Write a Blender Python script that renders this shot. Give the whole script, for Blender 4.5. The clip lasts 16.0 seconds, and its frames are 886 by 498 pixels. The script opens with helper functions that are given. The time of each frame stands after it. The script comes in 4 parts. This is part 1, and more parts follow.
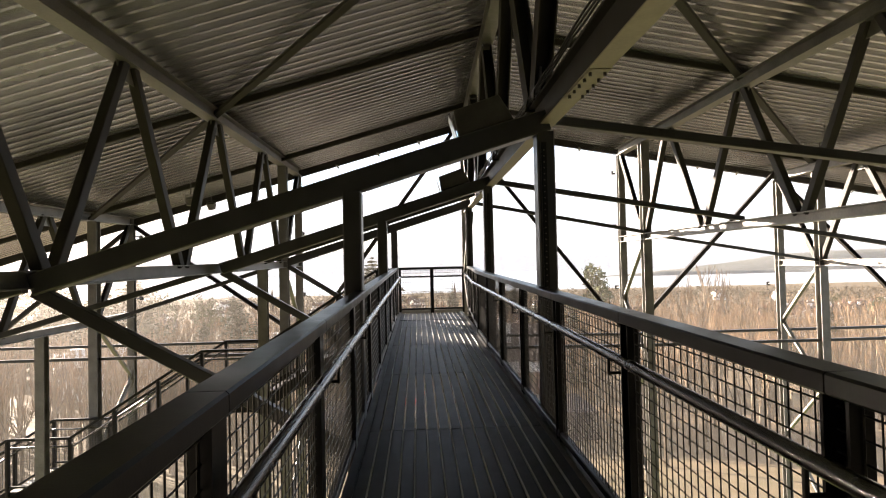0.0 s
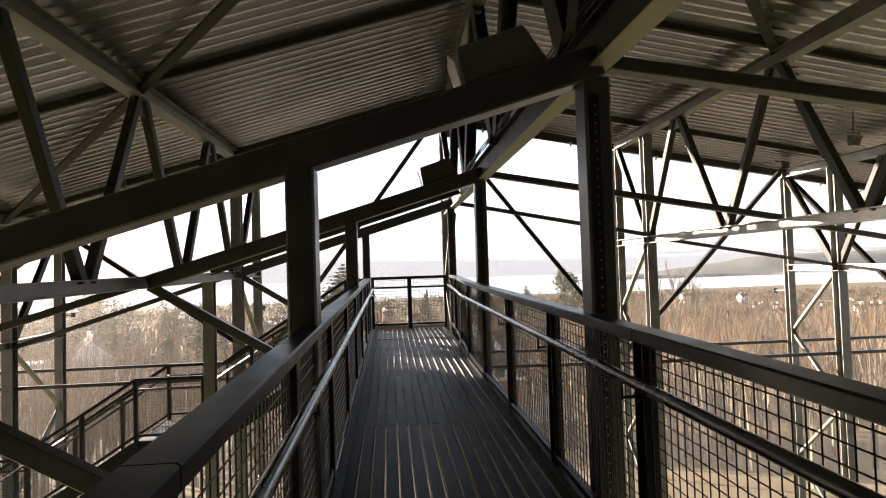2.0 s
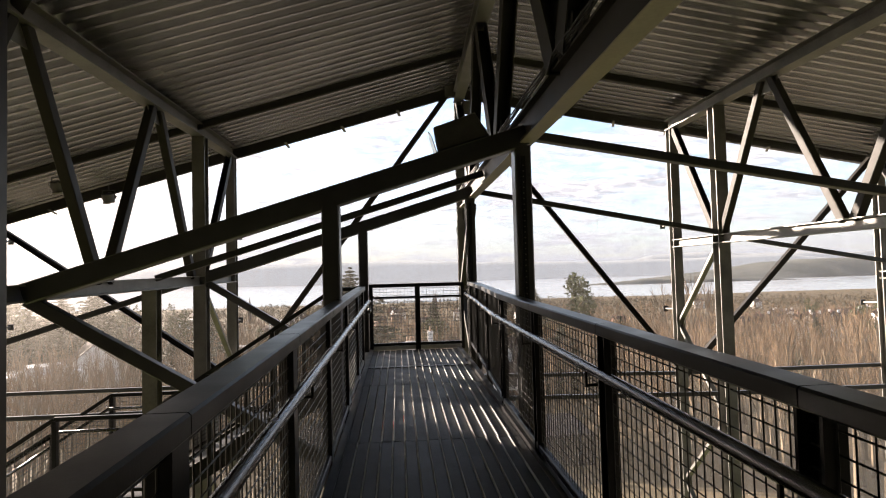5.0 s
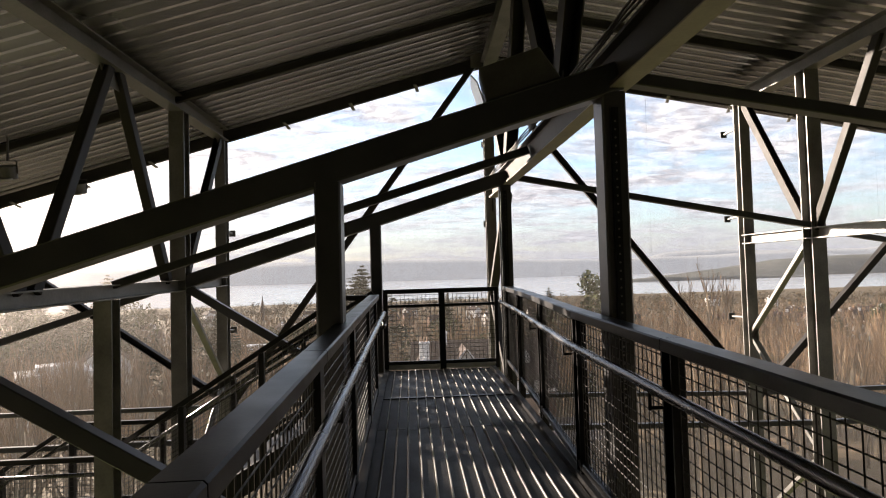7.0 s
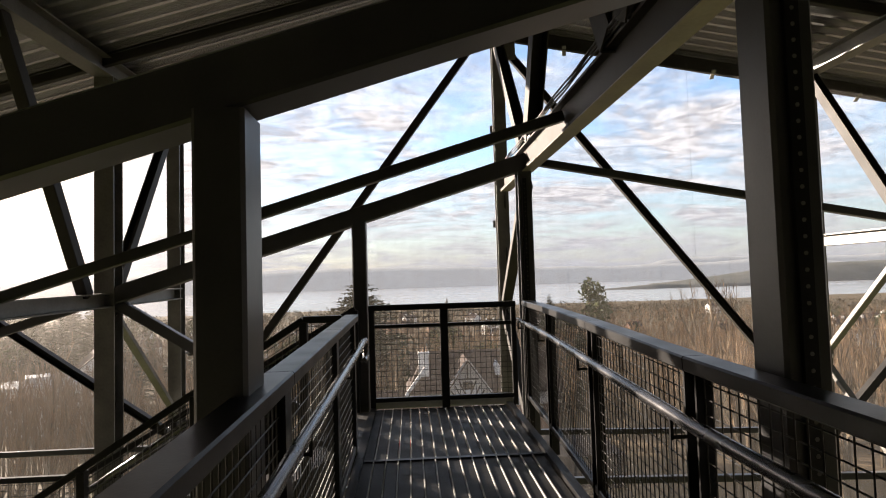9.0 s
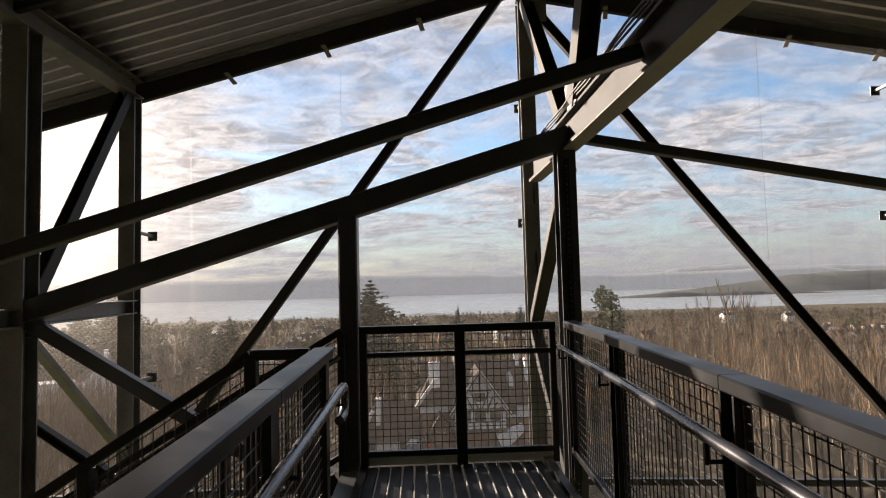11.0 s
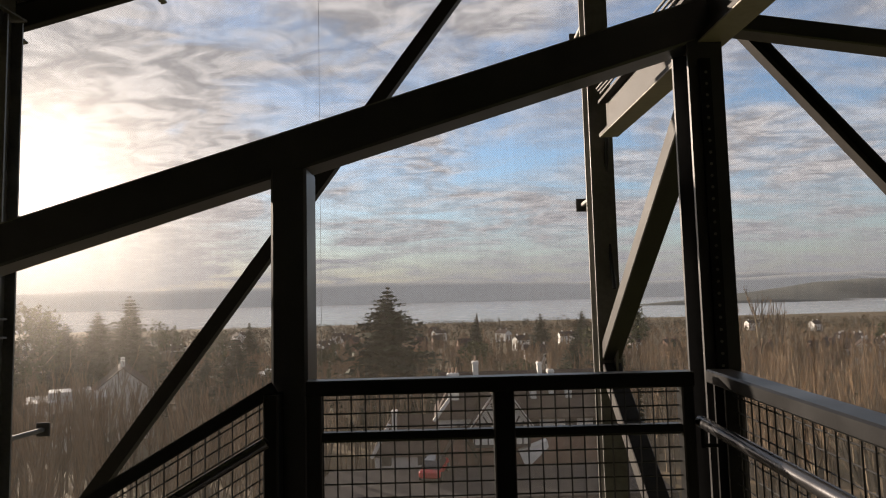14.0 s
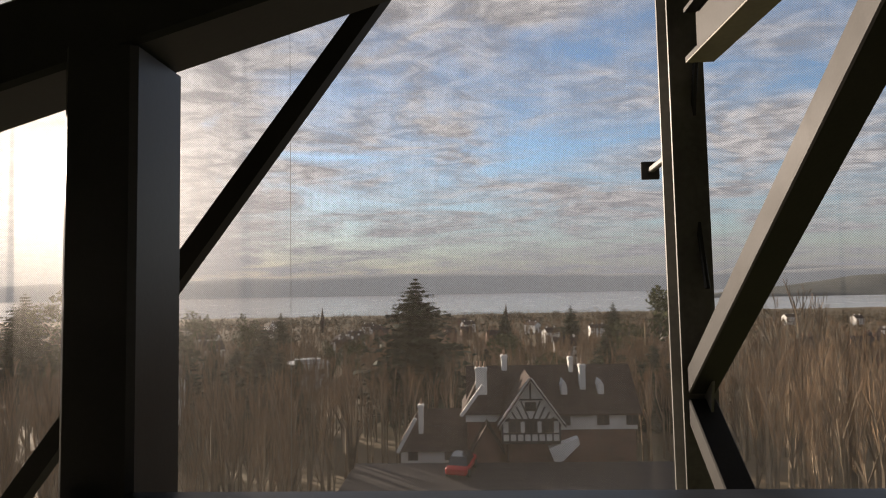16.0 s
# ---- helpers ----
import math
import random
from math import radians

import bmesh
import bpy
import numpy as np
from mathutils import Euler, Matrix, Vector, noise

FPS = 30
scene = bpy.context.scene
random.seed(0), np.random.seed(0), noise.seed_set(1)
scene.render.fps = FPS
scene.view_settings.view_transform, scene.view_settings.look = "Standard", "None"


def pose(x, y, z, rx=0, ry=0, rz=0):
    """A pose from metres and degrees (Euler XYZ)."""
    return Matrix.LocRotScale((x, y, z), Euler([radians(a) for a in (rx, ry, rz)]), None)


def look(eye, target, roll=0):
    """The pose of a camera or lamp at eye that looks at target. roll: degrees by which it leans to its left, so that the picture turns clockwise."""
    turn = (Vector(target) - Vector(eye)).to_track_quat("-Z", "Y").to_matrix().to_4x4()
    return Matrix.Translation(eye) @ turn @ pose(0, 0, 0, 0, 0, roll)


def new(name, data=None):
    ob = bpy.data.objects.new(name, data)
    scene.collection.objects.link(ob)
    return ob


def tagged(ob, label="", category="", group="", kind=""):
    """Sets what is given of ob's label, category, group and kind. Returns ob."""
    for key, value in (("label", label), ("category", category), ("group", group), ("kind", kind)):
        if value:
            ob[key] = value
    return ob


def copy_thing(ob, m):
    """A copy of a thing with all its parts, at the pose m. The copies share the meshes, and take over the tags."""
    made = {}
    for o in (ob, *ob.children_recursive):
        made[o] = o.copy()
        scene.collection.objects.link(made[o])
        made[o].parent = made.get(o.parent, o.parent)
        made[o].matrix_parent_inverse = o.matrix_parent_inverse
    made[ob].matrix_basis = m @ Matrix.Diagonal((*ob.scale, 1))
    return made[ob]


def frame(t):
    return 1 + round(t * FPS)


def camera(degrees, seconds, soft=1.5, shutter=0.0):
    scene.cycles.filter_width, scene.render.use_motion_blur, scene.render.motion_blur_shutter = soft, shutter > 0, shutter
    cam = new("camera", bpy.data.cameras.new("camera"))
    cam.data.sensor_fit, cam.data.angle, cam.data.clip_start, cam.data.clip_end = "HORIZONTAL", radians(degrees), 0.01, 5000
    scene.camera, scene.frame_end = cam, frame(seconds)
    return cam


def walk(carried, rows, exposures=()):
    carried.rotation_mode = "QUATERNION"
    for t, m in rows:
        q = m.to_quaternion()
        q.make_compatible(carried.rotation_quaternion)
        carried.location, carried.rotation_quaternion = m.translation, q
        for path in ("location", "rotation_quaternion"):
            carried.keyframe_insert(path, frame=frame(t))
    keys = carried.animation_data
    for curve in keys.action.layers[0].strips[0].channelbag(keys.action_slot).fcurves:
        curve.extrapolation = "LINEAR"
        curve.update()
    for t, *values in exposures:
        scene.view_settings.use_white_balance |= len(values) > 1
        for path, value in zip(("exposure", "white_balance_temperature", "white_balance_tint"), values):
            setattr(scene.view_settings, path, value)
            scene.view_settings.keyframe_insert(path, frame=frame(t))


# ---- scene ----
cam = camera(73.9, 16.0, soft=1.1)
METRES, EYE, TILT, LEAN, TURN = 13.0, 1.17, 0.0, 0.0, -2.5
ROWS = [
    (0.0, 0.0, 0.0, 0.0, 0.03, 1.39, 1.33),
    (0.5, -0.0032, 0.0328, -0.0001, -0.23, 1.41, 1.52),
    (1.0, -0.005, 0.0668, 0.0006, -1.18, 1.57, 1.55),
    (1.5, -0.0083, 0.097, 0.0022, -2.07, 1.5, 1.63),
    (2.0, -0.0117, 0.1343, 0.0046, -2.71, 1.88, 1.8),
    (2.5, -0.0089, 0.1677, 0.0054, -2.71, 2.21, 1.82),
    (3.0, -0.0112, 0.2024, 0.0066, -1.97, 2.28, 1.82),
    (3.5, -0.01, 0.2327, 0.0059, -1.88, 2.43, 1.61),
    (4.0, -0.0095, 0.2665, 0.0058, -2.09, 2.51, 1.54),
    (6.5, -0.0227, 0.4284, 0.0113, -0.96, 1.78, 1.56),
    (7.0, -0.0271, 0.4645, 0.0125, -0.72, 2.07, 1.62),
    (7.5, -0.0251, 0.4971, 0.0124, -1.19, 2.34, 1.58),
    (8.0, -0.0269, 0.5312, 0.0134, -1.01, 2.59, 1.76),
    (8.5, -0.0282, 0.5633, 0.0137, -0.84, 2.71, 1.78),
    (9.0, -0.0278, 0.5992, 0.0145, -0.77, 2.79, 1.72),
    (11.5, -0.0301, 0.7472, 0.0184, 0.81, 3.72, 1.54),
    (12.0, -0.0341, 0.7767, 0.019, 1.22, 3.84, 1.59),
    (12.5, -0.0343, 0.8052, 0.0185, 1.11, 3.91, 1.43),
    (13.0, -0.0329, 0.8359, 0.0195, 0.9, 4.09, 1.49),
    (13.5, -0.0353, 0.865, 0.021, 1.49, 4.23, 1.52),
    (14.0, -0.0328, 0.8939, 0.02, 2.12, 4.27, 1.44),
    (14.5, -0.0309, 0.9211, 0.0215, 2.72, 4.01, 1.43),
    (15.0, -0.0324, 0.9522, 0.0229, 3.9, 3.97, 1.47),
    (15.5, -0.0294, 0.9774, 0.0218, 4.75, 3.79, 1.26),
    (16.0, -0.0289, 0.9967, 0.0232, 4.94, 3.49, 1.13),
]
EXPOSURES = [(0.0, 3.4, 6950, 16), (2.0, 3.11, 6900, 16), (4.0, 2.8, 6800, 16), (6.5, 2.37, 6800, 16), (9.0, 2.2, 6850, 15), (11.5, 1.63, 6850, 15), (13.5, 1.36, 7000, 15), (16.0, 1.17, 7050, 15)]
walk(cam, [(t, pose(0, 0, EYE, TILT, LEAN, TURN) @ pose(METRES * x, METRES * y, METRES * z, 90 + pitch, roll, yaw)) for t, x, y, z, yaw, pitch, roll in ROWS], EXPOSURES)

# ---- world and sun ----
SUN_AZ, SUN_EL = -47.0, 11.0        # degrees from +y (negative: towards -x), and up


def make_world():
    w = bpy.data.worlds.new("sky")
    scene.world = w
    w.use_nodes = True
    n, l = w.node_tree.nodes, w.node_tree.links
    n.clear()
    out = n.new("ShaderNodeOutputWorld")
    bg = n.new("ShaderNodeBackground")
    bg.inputs["Strength"].default_value = 0.094
    sky = n.new("ShaderNodeTexSky")
    sky.sky_type = 'NISHITA'
    sky.sun_disc = False
    sky.sun_elevation = radians(SUN_EL)
    sky.sun_rotation = radians(SUN_AZ)
    sky.dust_density = 0.5
    sky.ozone_density = 3.2
    # thin wind-drawn cloud sheets, flattened towards the horizon
    co = n.new("ShaderNodeTexCoord")
    sep = n.new("ShaderNodeSeparateXYZ")
    l.new(co.outputs["Generated"], sep.inputs[0])
    up = n.new("ShaderNodeMath")
    up.operation = 'MAXIMUM'
    up.inputs[1].default_value = 0.0
    l.new(sep.outputs["Z"], up.inputs[0])
    up2 = n.new("ShaderNodeMath")
    up2.operation = 'ADD'
    up2.inputs[1].default_value = 0.12
    l.new(up.outputs[0], up2.inputs[0])
    div = n.new("ShaderNodeVectorMath")
    div.operation = 'DIVIDE'
    comb = n.new("ShaderNodeCombineXYZ")
    for k in range(3):
        l.new(up2.outputs[0], comb.inputs[k])
    l.new(co.outputs["Generated"], div.inputs[0])
    l.new(comb.outputs[0], div.inputs[1])
    mp = n.new("ShaderNodeMapping")
    mp.inputs["Scale"].default_value = (0.75, 1.0, 0.5)
    mp.inputs["Rotation"].default_value = (0, 0, radians(20))
    l.new(div.outputs[0], mp.inputs[0])
    big = n.new("ShaderNodeTexNoise")
    big.inputs["Scale"].default_value = 1.7
    big.inputs["Detail"].default_value = 9
    big.inputs["Roughness"].default_value = 0.62
    big.inputs["Distortion"].default_value = 0.6
    l.new(mp.outputs[0], big.inputs["Vector"])
    ramp = n.new("ShaderNodeValToRGB")
    ramp.color_ramp.elements[0].position, ramp.color_ramp.elements[1].position = 0.35, 0.60
    l.new(big.outputs["Fac"], ramp.inputs[0])
    mix = n.new("ShaderNodeMix")
    mix.data_type = 'RGBA'
    cl = n.new("ShaderNodeMix")
    cl.data_type = 'RGBA'
    cl.inputs["A"].default_value = (1.4, 1.48, 1.66, 1)
    cl.inputs["B"].default_value = (3.2, 3.25, 3.38, 1)
    fine = n.new("ShaderNodeTexNoise")
    fine.inputs["Scale"].default_value = 8.5
    fine.inputs["Detail"].default_value = 12
    fine.inputs["Roughness"].default_value = 0.66
    fine.inputs["Distortion"].default_value = 0.8
    l.new(mp.outputs[0], fine.inputs["Vector"])
    fr = n.new("ShaderNodeMapRange")
    fr.interpolation_type = 'SMOOTHSTEP'
    fr.inputs["From Min"].default_value, fr.inputs["From Max"].default_value = 0.36, 0.66
    l.new(fine.outputs["Fac"], fr.inputs["Value"])
    l.new(fr.outputs[0], cl.inputs["Factor"])
    l.new(sky.outputs[0], mix.inputs["A"])
    # cloud lit more strongly round the sun
    dot = n.new("ShaderNodeVectorMath")
    dot.operation = 'DOT_PRODUCT'
    a, e = radians(SUN_AZ), radians(SUN_EL)
    dot.inputs[1].default_value = (math.sin(a) * math.cos(e), math.cos(a) * math.cos(e), math.sin(e))
    l.new(co.outputs["Generated"], dot.inputs[0])
    rng = n.new("ShaderNodeMapRange")
    rng.inputs["From Min"].default_value, rng.inputs["From Max"].default_value = 0.84, 1.0
    rng.inputs["To Min"].default_value, rng.inputs["To Max"].default_value = 0.0, 1.0
    l.new(dot.outputs["Value"], rng.inputs["Value"])
    pw = n.new("ShaderNodeMath")
    pw.operation = 'POWER'
    pw.inputs[1].default_value = 1.35
    l.new(rng.outputs[0], pw.inputs[0])
    glow = n.new("ShaderNodeMix")
    glow.data_type = 'RGBA'
    l.new(cl.outputs["Result"], glow.inputs["A"])
    lit = n.new("ShaderNodeVectorMath")
    lit.operation = 'MULTIPLY'
    lit.inputs[1].default_value = (1.3, 1.27, 1.2)
    l.new(cl.outputs["Result"], lit.inputs[0])
    l.new(lit.outputs[0], glow.inputs["B"])
    l.new(pw.outputs[0], glow.inputs["Factor"])
    l.new(glow.outputs["Result"], mix.inputs["B"])
    # the sheet closes towards the sun
    cover = n.new("ShaderNodeMath")
    cover.operation = 'MULTIPLY_ADD'
    cover.use_clamp = True
    cover.inputs[1].default_value = 1.6
    l.new(pw.outputs[0], cover.inputs[0])
    l.new(ramp.outputs[0], cover.inputs[2])
    l.new(cover.outputs[0], mix.inputs["Factor"])
    low = n.new("ShaderNodeMapRange")
    low.inputs["From Min"].default_value, low.inputs["From Max"].default_value = 0.0, 0.23
    low.inputs["To Min"].default_value, low.inputs["To Max"].default_value = 0.95, 0.0
    l.new(up.outputs[0], low.inputs["Value"])
    sq = n.new("ShaderNodeMath")
    sq.operation = 'POWER'
    sq.inputs[1].default_value = 1.5
    l.new(low.outputs[0], sq.inputs[0])
    haze = n.new("ShaderNodeMix")
    haze.data_type = 'RGBA'
    l.new(sq.outputs[0], haze.inputs["Factor"])
    l.new(mix.outputs["Result"], haze.inputs["A"])
    hz = n.new("ShaderNodeMix")
    hz.data_type = 'RGBA'
    hz.inputs["A"].default_value = (1.3, 1.41, 1.62, 1)
    hz.inputs["B"].default_value = (2.9, 2.82, 2.66, 1)
    l.new(pw.outputs[0], hz.inputs["Factor"])
    l.new(hz.outputs["Result"], haze.inputs["B"])
    l.new(haze.outputs["Result"], bg.inputs["Color"])
    l.new(bg.outputs[0], out.inputs[0])


make_world()
sun = new("sun", bpy.data.lights.new("sun", 'SUN'))
sun.data.energy, sun.data.angle, sun.data.color = 5.0, radians(0.6), (1.0, 0.88, 0.74)
_a, _e = radians(SUN_AZ), radians(SUN_EL)
sun.matrix_world = look((60 * math.sin(_a) * math.cos(_e), 60 * math.cos(_a) * math.cos(_e), 60 * math.sin(_e)), (0, 0, 0))


# ---- materials ----
def mat(name, col, col2=None, rough=0.6, metal=0.0, scale=8.0, bump=0.1, fine=60.0, stretch=(1, 1, 1), spec=0.5, per_object=0.0, per_island=0.0):
    m = bpy.data.materials.new(name)
    m.use_nodes = True
    n, l = m.node_tree.nodes, m.node_tree.links
    b = n["Principled BSDF"]
    b.inputs["Roughness"].default_value = rough
    b.inputs["Metallic"].default_value = metal
    b.inputs["Specular IOR Level"].default_value = spec
    co = n.new("ShaderNodeTexCoord")
    mp = n.new("ShaderNodeMapping")
    mp.inputs["Scale"].default_value = stretch
    l.new(co.outputs["Object"], mp.inputs[0])
    t1 = n.new("ShaderNodeTexNoise")
    t1.inputs["Scale"].default_value = scale
    t1.inputs["Detail"].default_value = 6
    t2 = n.new("ShaderNodeTexNoise")
    t2.inputs["Scale"].default_value = fine
    t2.inputs["Detail"].default_value = 3
    for t in (t1, t2):
        l.new(mp.outputs[0], t.inputs["Vector"])
    add = n.new("ShaderNodeMath")
    add.operation = 'MULTIPLY_ADD'
    add.inputs[1].default_value = 0.35
    l.new(t2.outputs["Fac"], add.inputs[0])
    l.new(t1.outputs["Fac"], add.inputs[2])
    r = n.new("ShaderNodeValToRGB")
    r.color_ramp.elements[0].position, r.color_ramp.elements[1].position = 0.45, 0.9
    c2 = col2 or tuple(c * 0.6 for c in col)
    r.color_ramp.elements[0].color, r.color_ramp.elements[1].color = (*c2, 1), (*col, 1)
    l.new(add.outputs[0], r.inputs[0])
    last = r.outputs[0]
    for amount, kind in ((per_object, "ShaderNodeObjectInfo"), (per_island, "ShaderNodeNewGeometry")):
        if amount:
            info = n.new(kind)
            hsv = n.new("ShaderNodeHueSaturation")
            rg = n.new("ShaderNodeMapRange")
            rg.inputs["To Min"].default_value, rg.inputs["To Max"].default_value = 1 - amount, 1 + amount
            l.new(info.outputs["Random" if kind.endswith("Info") else "Random Per Island"], rg.inputs[0])
            l.new(rg.outputs[0], hsv.inputs["Value"])
            l.new(last, hsv.inputs["Color"])
            last = hsv.outputs[0]
    l.new(last, b.inputs["Base Color"])
    rr = n.new("ShaderNodeMapRange")
    rr.inputs["To Min"].default_value, rr.inputs["To Max"].default_value = max(rough - 0.12, 0.05), min(rough + 0.12, 1)
    l.new(t1.outputs["Fac"], rr.inputs[0])
    l.new(rr.outputs[0], b.inputs["Roughness"])
    if bump:
        bp = n.new("ShaderNodeBump")
        bp.inputs["Strength"].default_value = bump
        bp.inputs["Distance"].default_value = 0.01
        l.new(add.outputs[0], bp.inputs["Height"])
        l.new(bp.outputs[0], b.inputs["Normal"])
    return m


GALV = mat("galvanised_steel", (0.215, 0.212, 0.2), (0.11, 0.109, 0.102), rough=0.42, metal=0.4, scale=3, fine=40, bump=0.06)
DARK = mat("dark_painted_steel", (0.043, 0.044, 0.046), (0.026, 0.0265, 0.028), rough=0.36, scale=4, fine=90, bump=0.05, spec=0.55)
# darker copy of DARK: shade of backlit members put into the colour
WEB = mat("shaded_web_steel", (0.034, 0.031, 0.028), (0.018, 0.017, 0.016), rough=0.58, scale=4, fine=90, bump=0.06, spec=0.25)
RAIL = mat("railing_paint", (0.013, 0.0133, 0.014), (0.007, 0.0072, 0.0076), rough=0.34, spec=0.26, scale=5, fine=120, bump=0.06)
TUBE = mat("handrail_steel", (0.15, 0.15, 0.155), (0.09, 0.09, 0.095), rough=0.24, metal=0.85, scale=6, fine=120, bump=0.03)
WIRE = mat("mesh_wire", (0.02, 0.02, 0.02), (0.012, 0.012, 0.012), rough=0.5, bump=0)
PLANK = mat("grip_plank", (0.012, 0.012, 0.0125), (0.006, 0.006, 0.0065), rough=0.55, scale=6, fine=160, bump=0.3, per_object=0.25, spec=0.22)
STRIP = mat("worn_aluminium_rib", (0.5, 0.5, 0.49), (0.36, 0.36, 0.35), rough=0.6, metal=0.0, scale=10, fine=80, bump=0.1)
SHEET = mat("roof_sheet", (0.66, 0.67, 0.68), (0.44, 0.445, 0.45), rough=0.24, metal=0.97, scale=0.8, fine=14, stretch=(0.25, 1, 1), bump=0.03)
LAMPGREY = mat("lamp_housing", (0.10, 0.10, 0.10), rough=0.5)
LAMPGLASS = mat("lamp_lens", (0.5, 0.5, 0.48), rough=0.15, bump=0)
BEIGE = mat("cream_steel", (0.27, 0.245, 0.19), (0.17, 0.155, 0.12), rough=0.5, scale=3, fine=40, bump=0.06)
# dark colour for the added walls that shut light out behind the start
SHADEWALL = mat("unseen_dark_wall", (0.075, 0.07, 0.064), (0.045, 0.042, 0.04), rough=0.95, scale=1.2, fine=30, bump=0.5)
PLASTIC = mat("cable_black", (0.02, 0.02, 0.02), rough=0.6, bump=0)
HOLE = mat("dark_recess", (0.01, 0.01, 0.01), rough=0.9, bump=0)
TREAD = mat("stair_tread", (0.10, 0.10, 0.10), (0.06, 0.06, 0.06), rough=0.5, scale=8, fine=120, bump=0.2)
BARK = mat("winter_bark", (0.25, 0.198, 0.14), (0.07, 0.055, 0.04), rough=0.95, scale=0.25, fine=3, bump=0.1, spec=0.1, per_island=0.55)
TWIG = mat("bare_twigs", (0.25, 0.168, 0.105), (0.08, 0.056, 0.037), rough=0.95, scale=0.06, fine=1.2, bump=0, spec=0.05, per_island=0.6)
NEEDLE = mat("conifer_needles", (0.04, 0.05, 0.027), (0.016, 0.022, 0.012), rough=0.85, scale=0.8, fine=6, bump=0.1, spec=0.15, per_island=0.35)
EVERGREEN = mat("evergreen_leaves", (0.075, 0.085, 0.035), (0.03, 0.036, 0.016), rough=0.85, scale=0.5, fine=4, bump=0, spec=0.15, per_island=0.4)
FARWOOD = mat("distant_woods", (0.12, 0.094, 0.066), (0.04, 0.036, 0.026), rough=1, scale=0.03, fine=0.3, bump=0, spec=0.0, per_island=0.4)
RENDER = mat("white_render", (0.66, 0.645, 0.61), (0.48, 0.465, 0.44), rough=0.9, scale=0.8, fine=8, bump=0.1)
TIMBER = mat("black_timber", (0.045, 0.04, 0.036), (0.03, 0.026, 0.024), rough=0.8, scale=3, fine=20)
SLATE = mat("slate_roof", (0.07, 0.05, 0.042), (0.034, 0.025, 0.022), rough=0.85, scale=0.7, fine=9, stretch=(1, 1, 4), bump=0.3, spec=0.1)
BRICK = mat("red_brick_wall", (0.19, 0.10, 0.072), (0.10, 0.058, 0.042), rough=0.9, scale=1, fine=12)
PALE = mat("pale_zinc_plate", (0.62, 0.62, 0.60), (0.45, 0.45, 0.43), rough=0.3, metal=0.6, scale=5, fine=50, bump=0.03)
PANE = mat("window_glass", (0.03, 0.035, 0.04), (0.02, 0.024, 0.03), rough=0.12, bump=0)
POT = mat("clay_pot", (0.35, 0.22, 0.14), rough=0.8)
TARMAC = mat("wet_tarmac", (0.05, 0.045, 0.045), (0.03, 0.028, 0.028), rough=0.9, spec=0.1, scale=0.5, fine=10)
REDCAR = mat("red_car_paint", (0.45, 0.03, 0.03), (0.40, 0.025, 0.025), rough=0.25, bump=0)


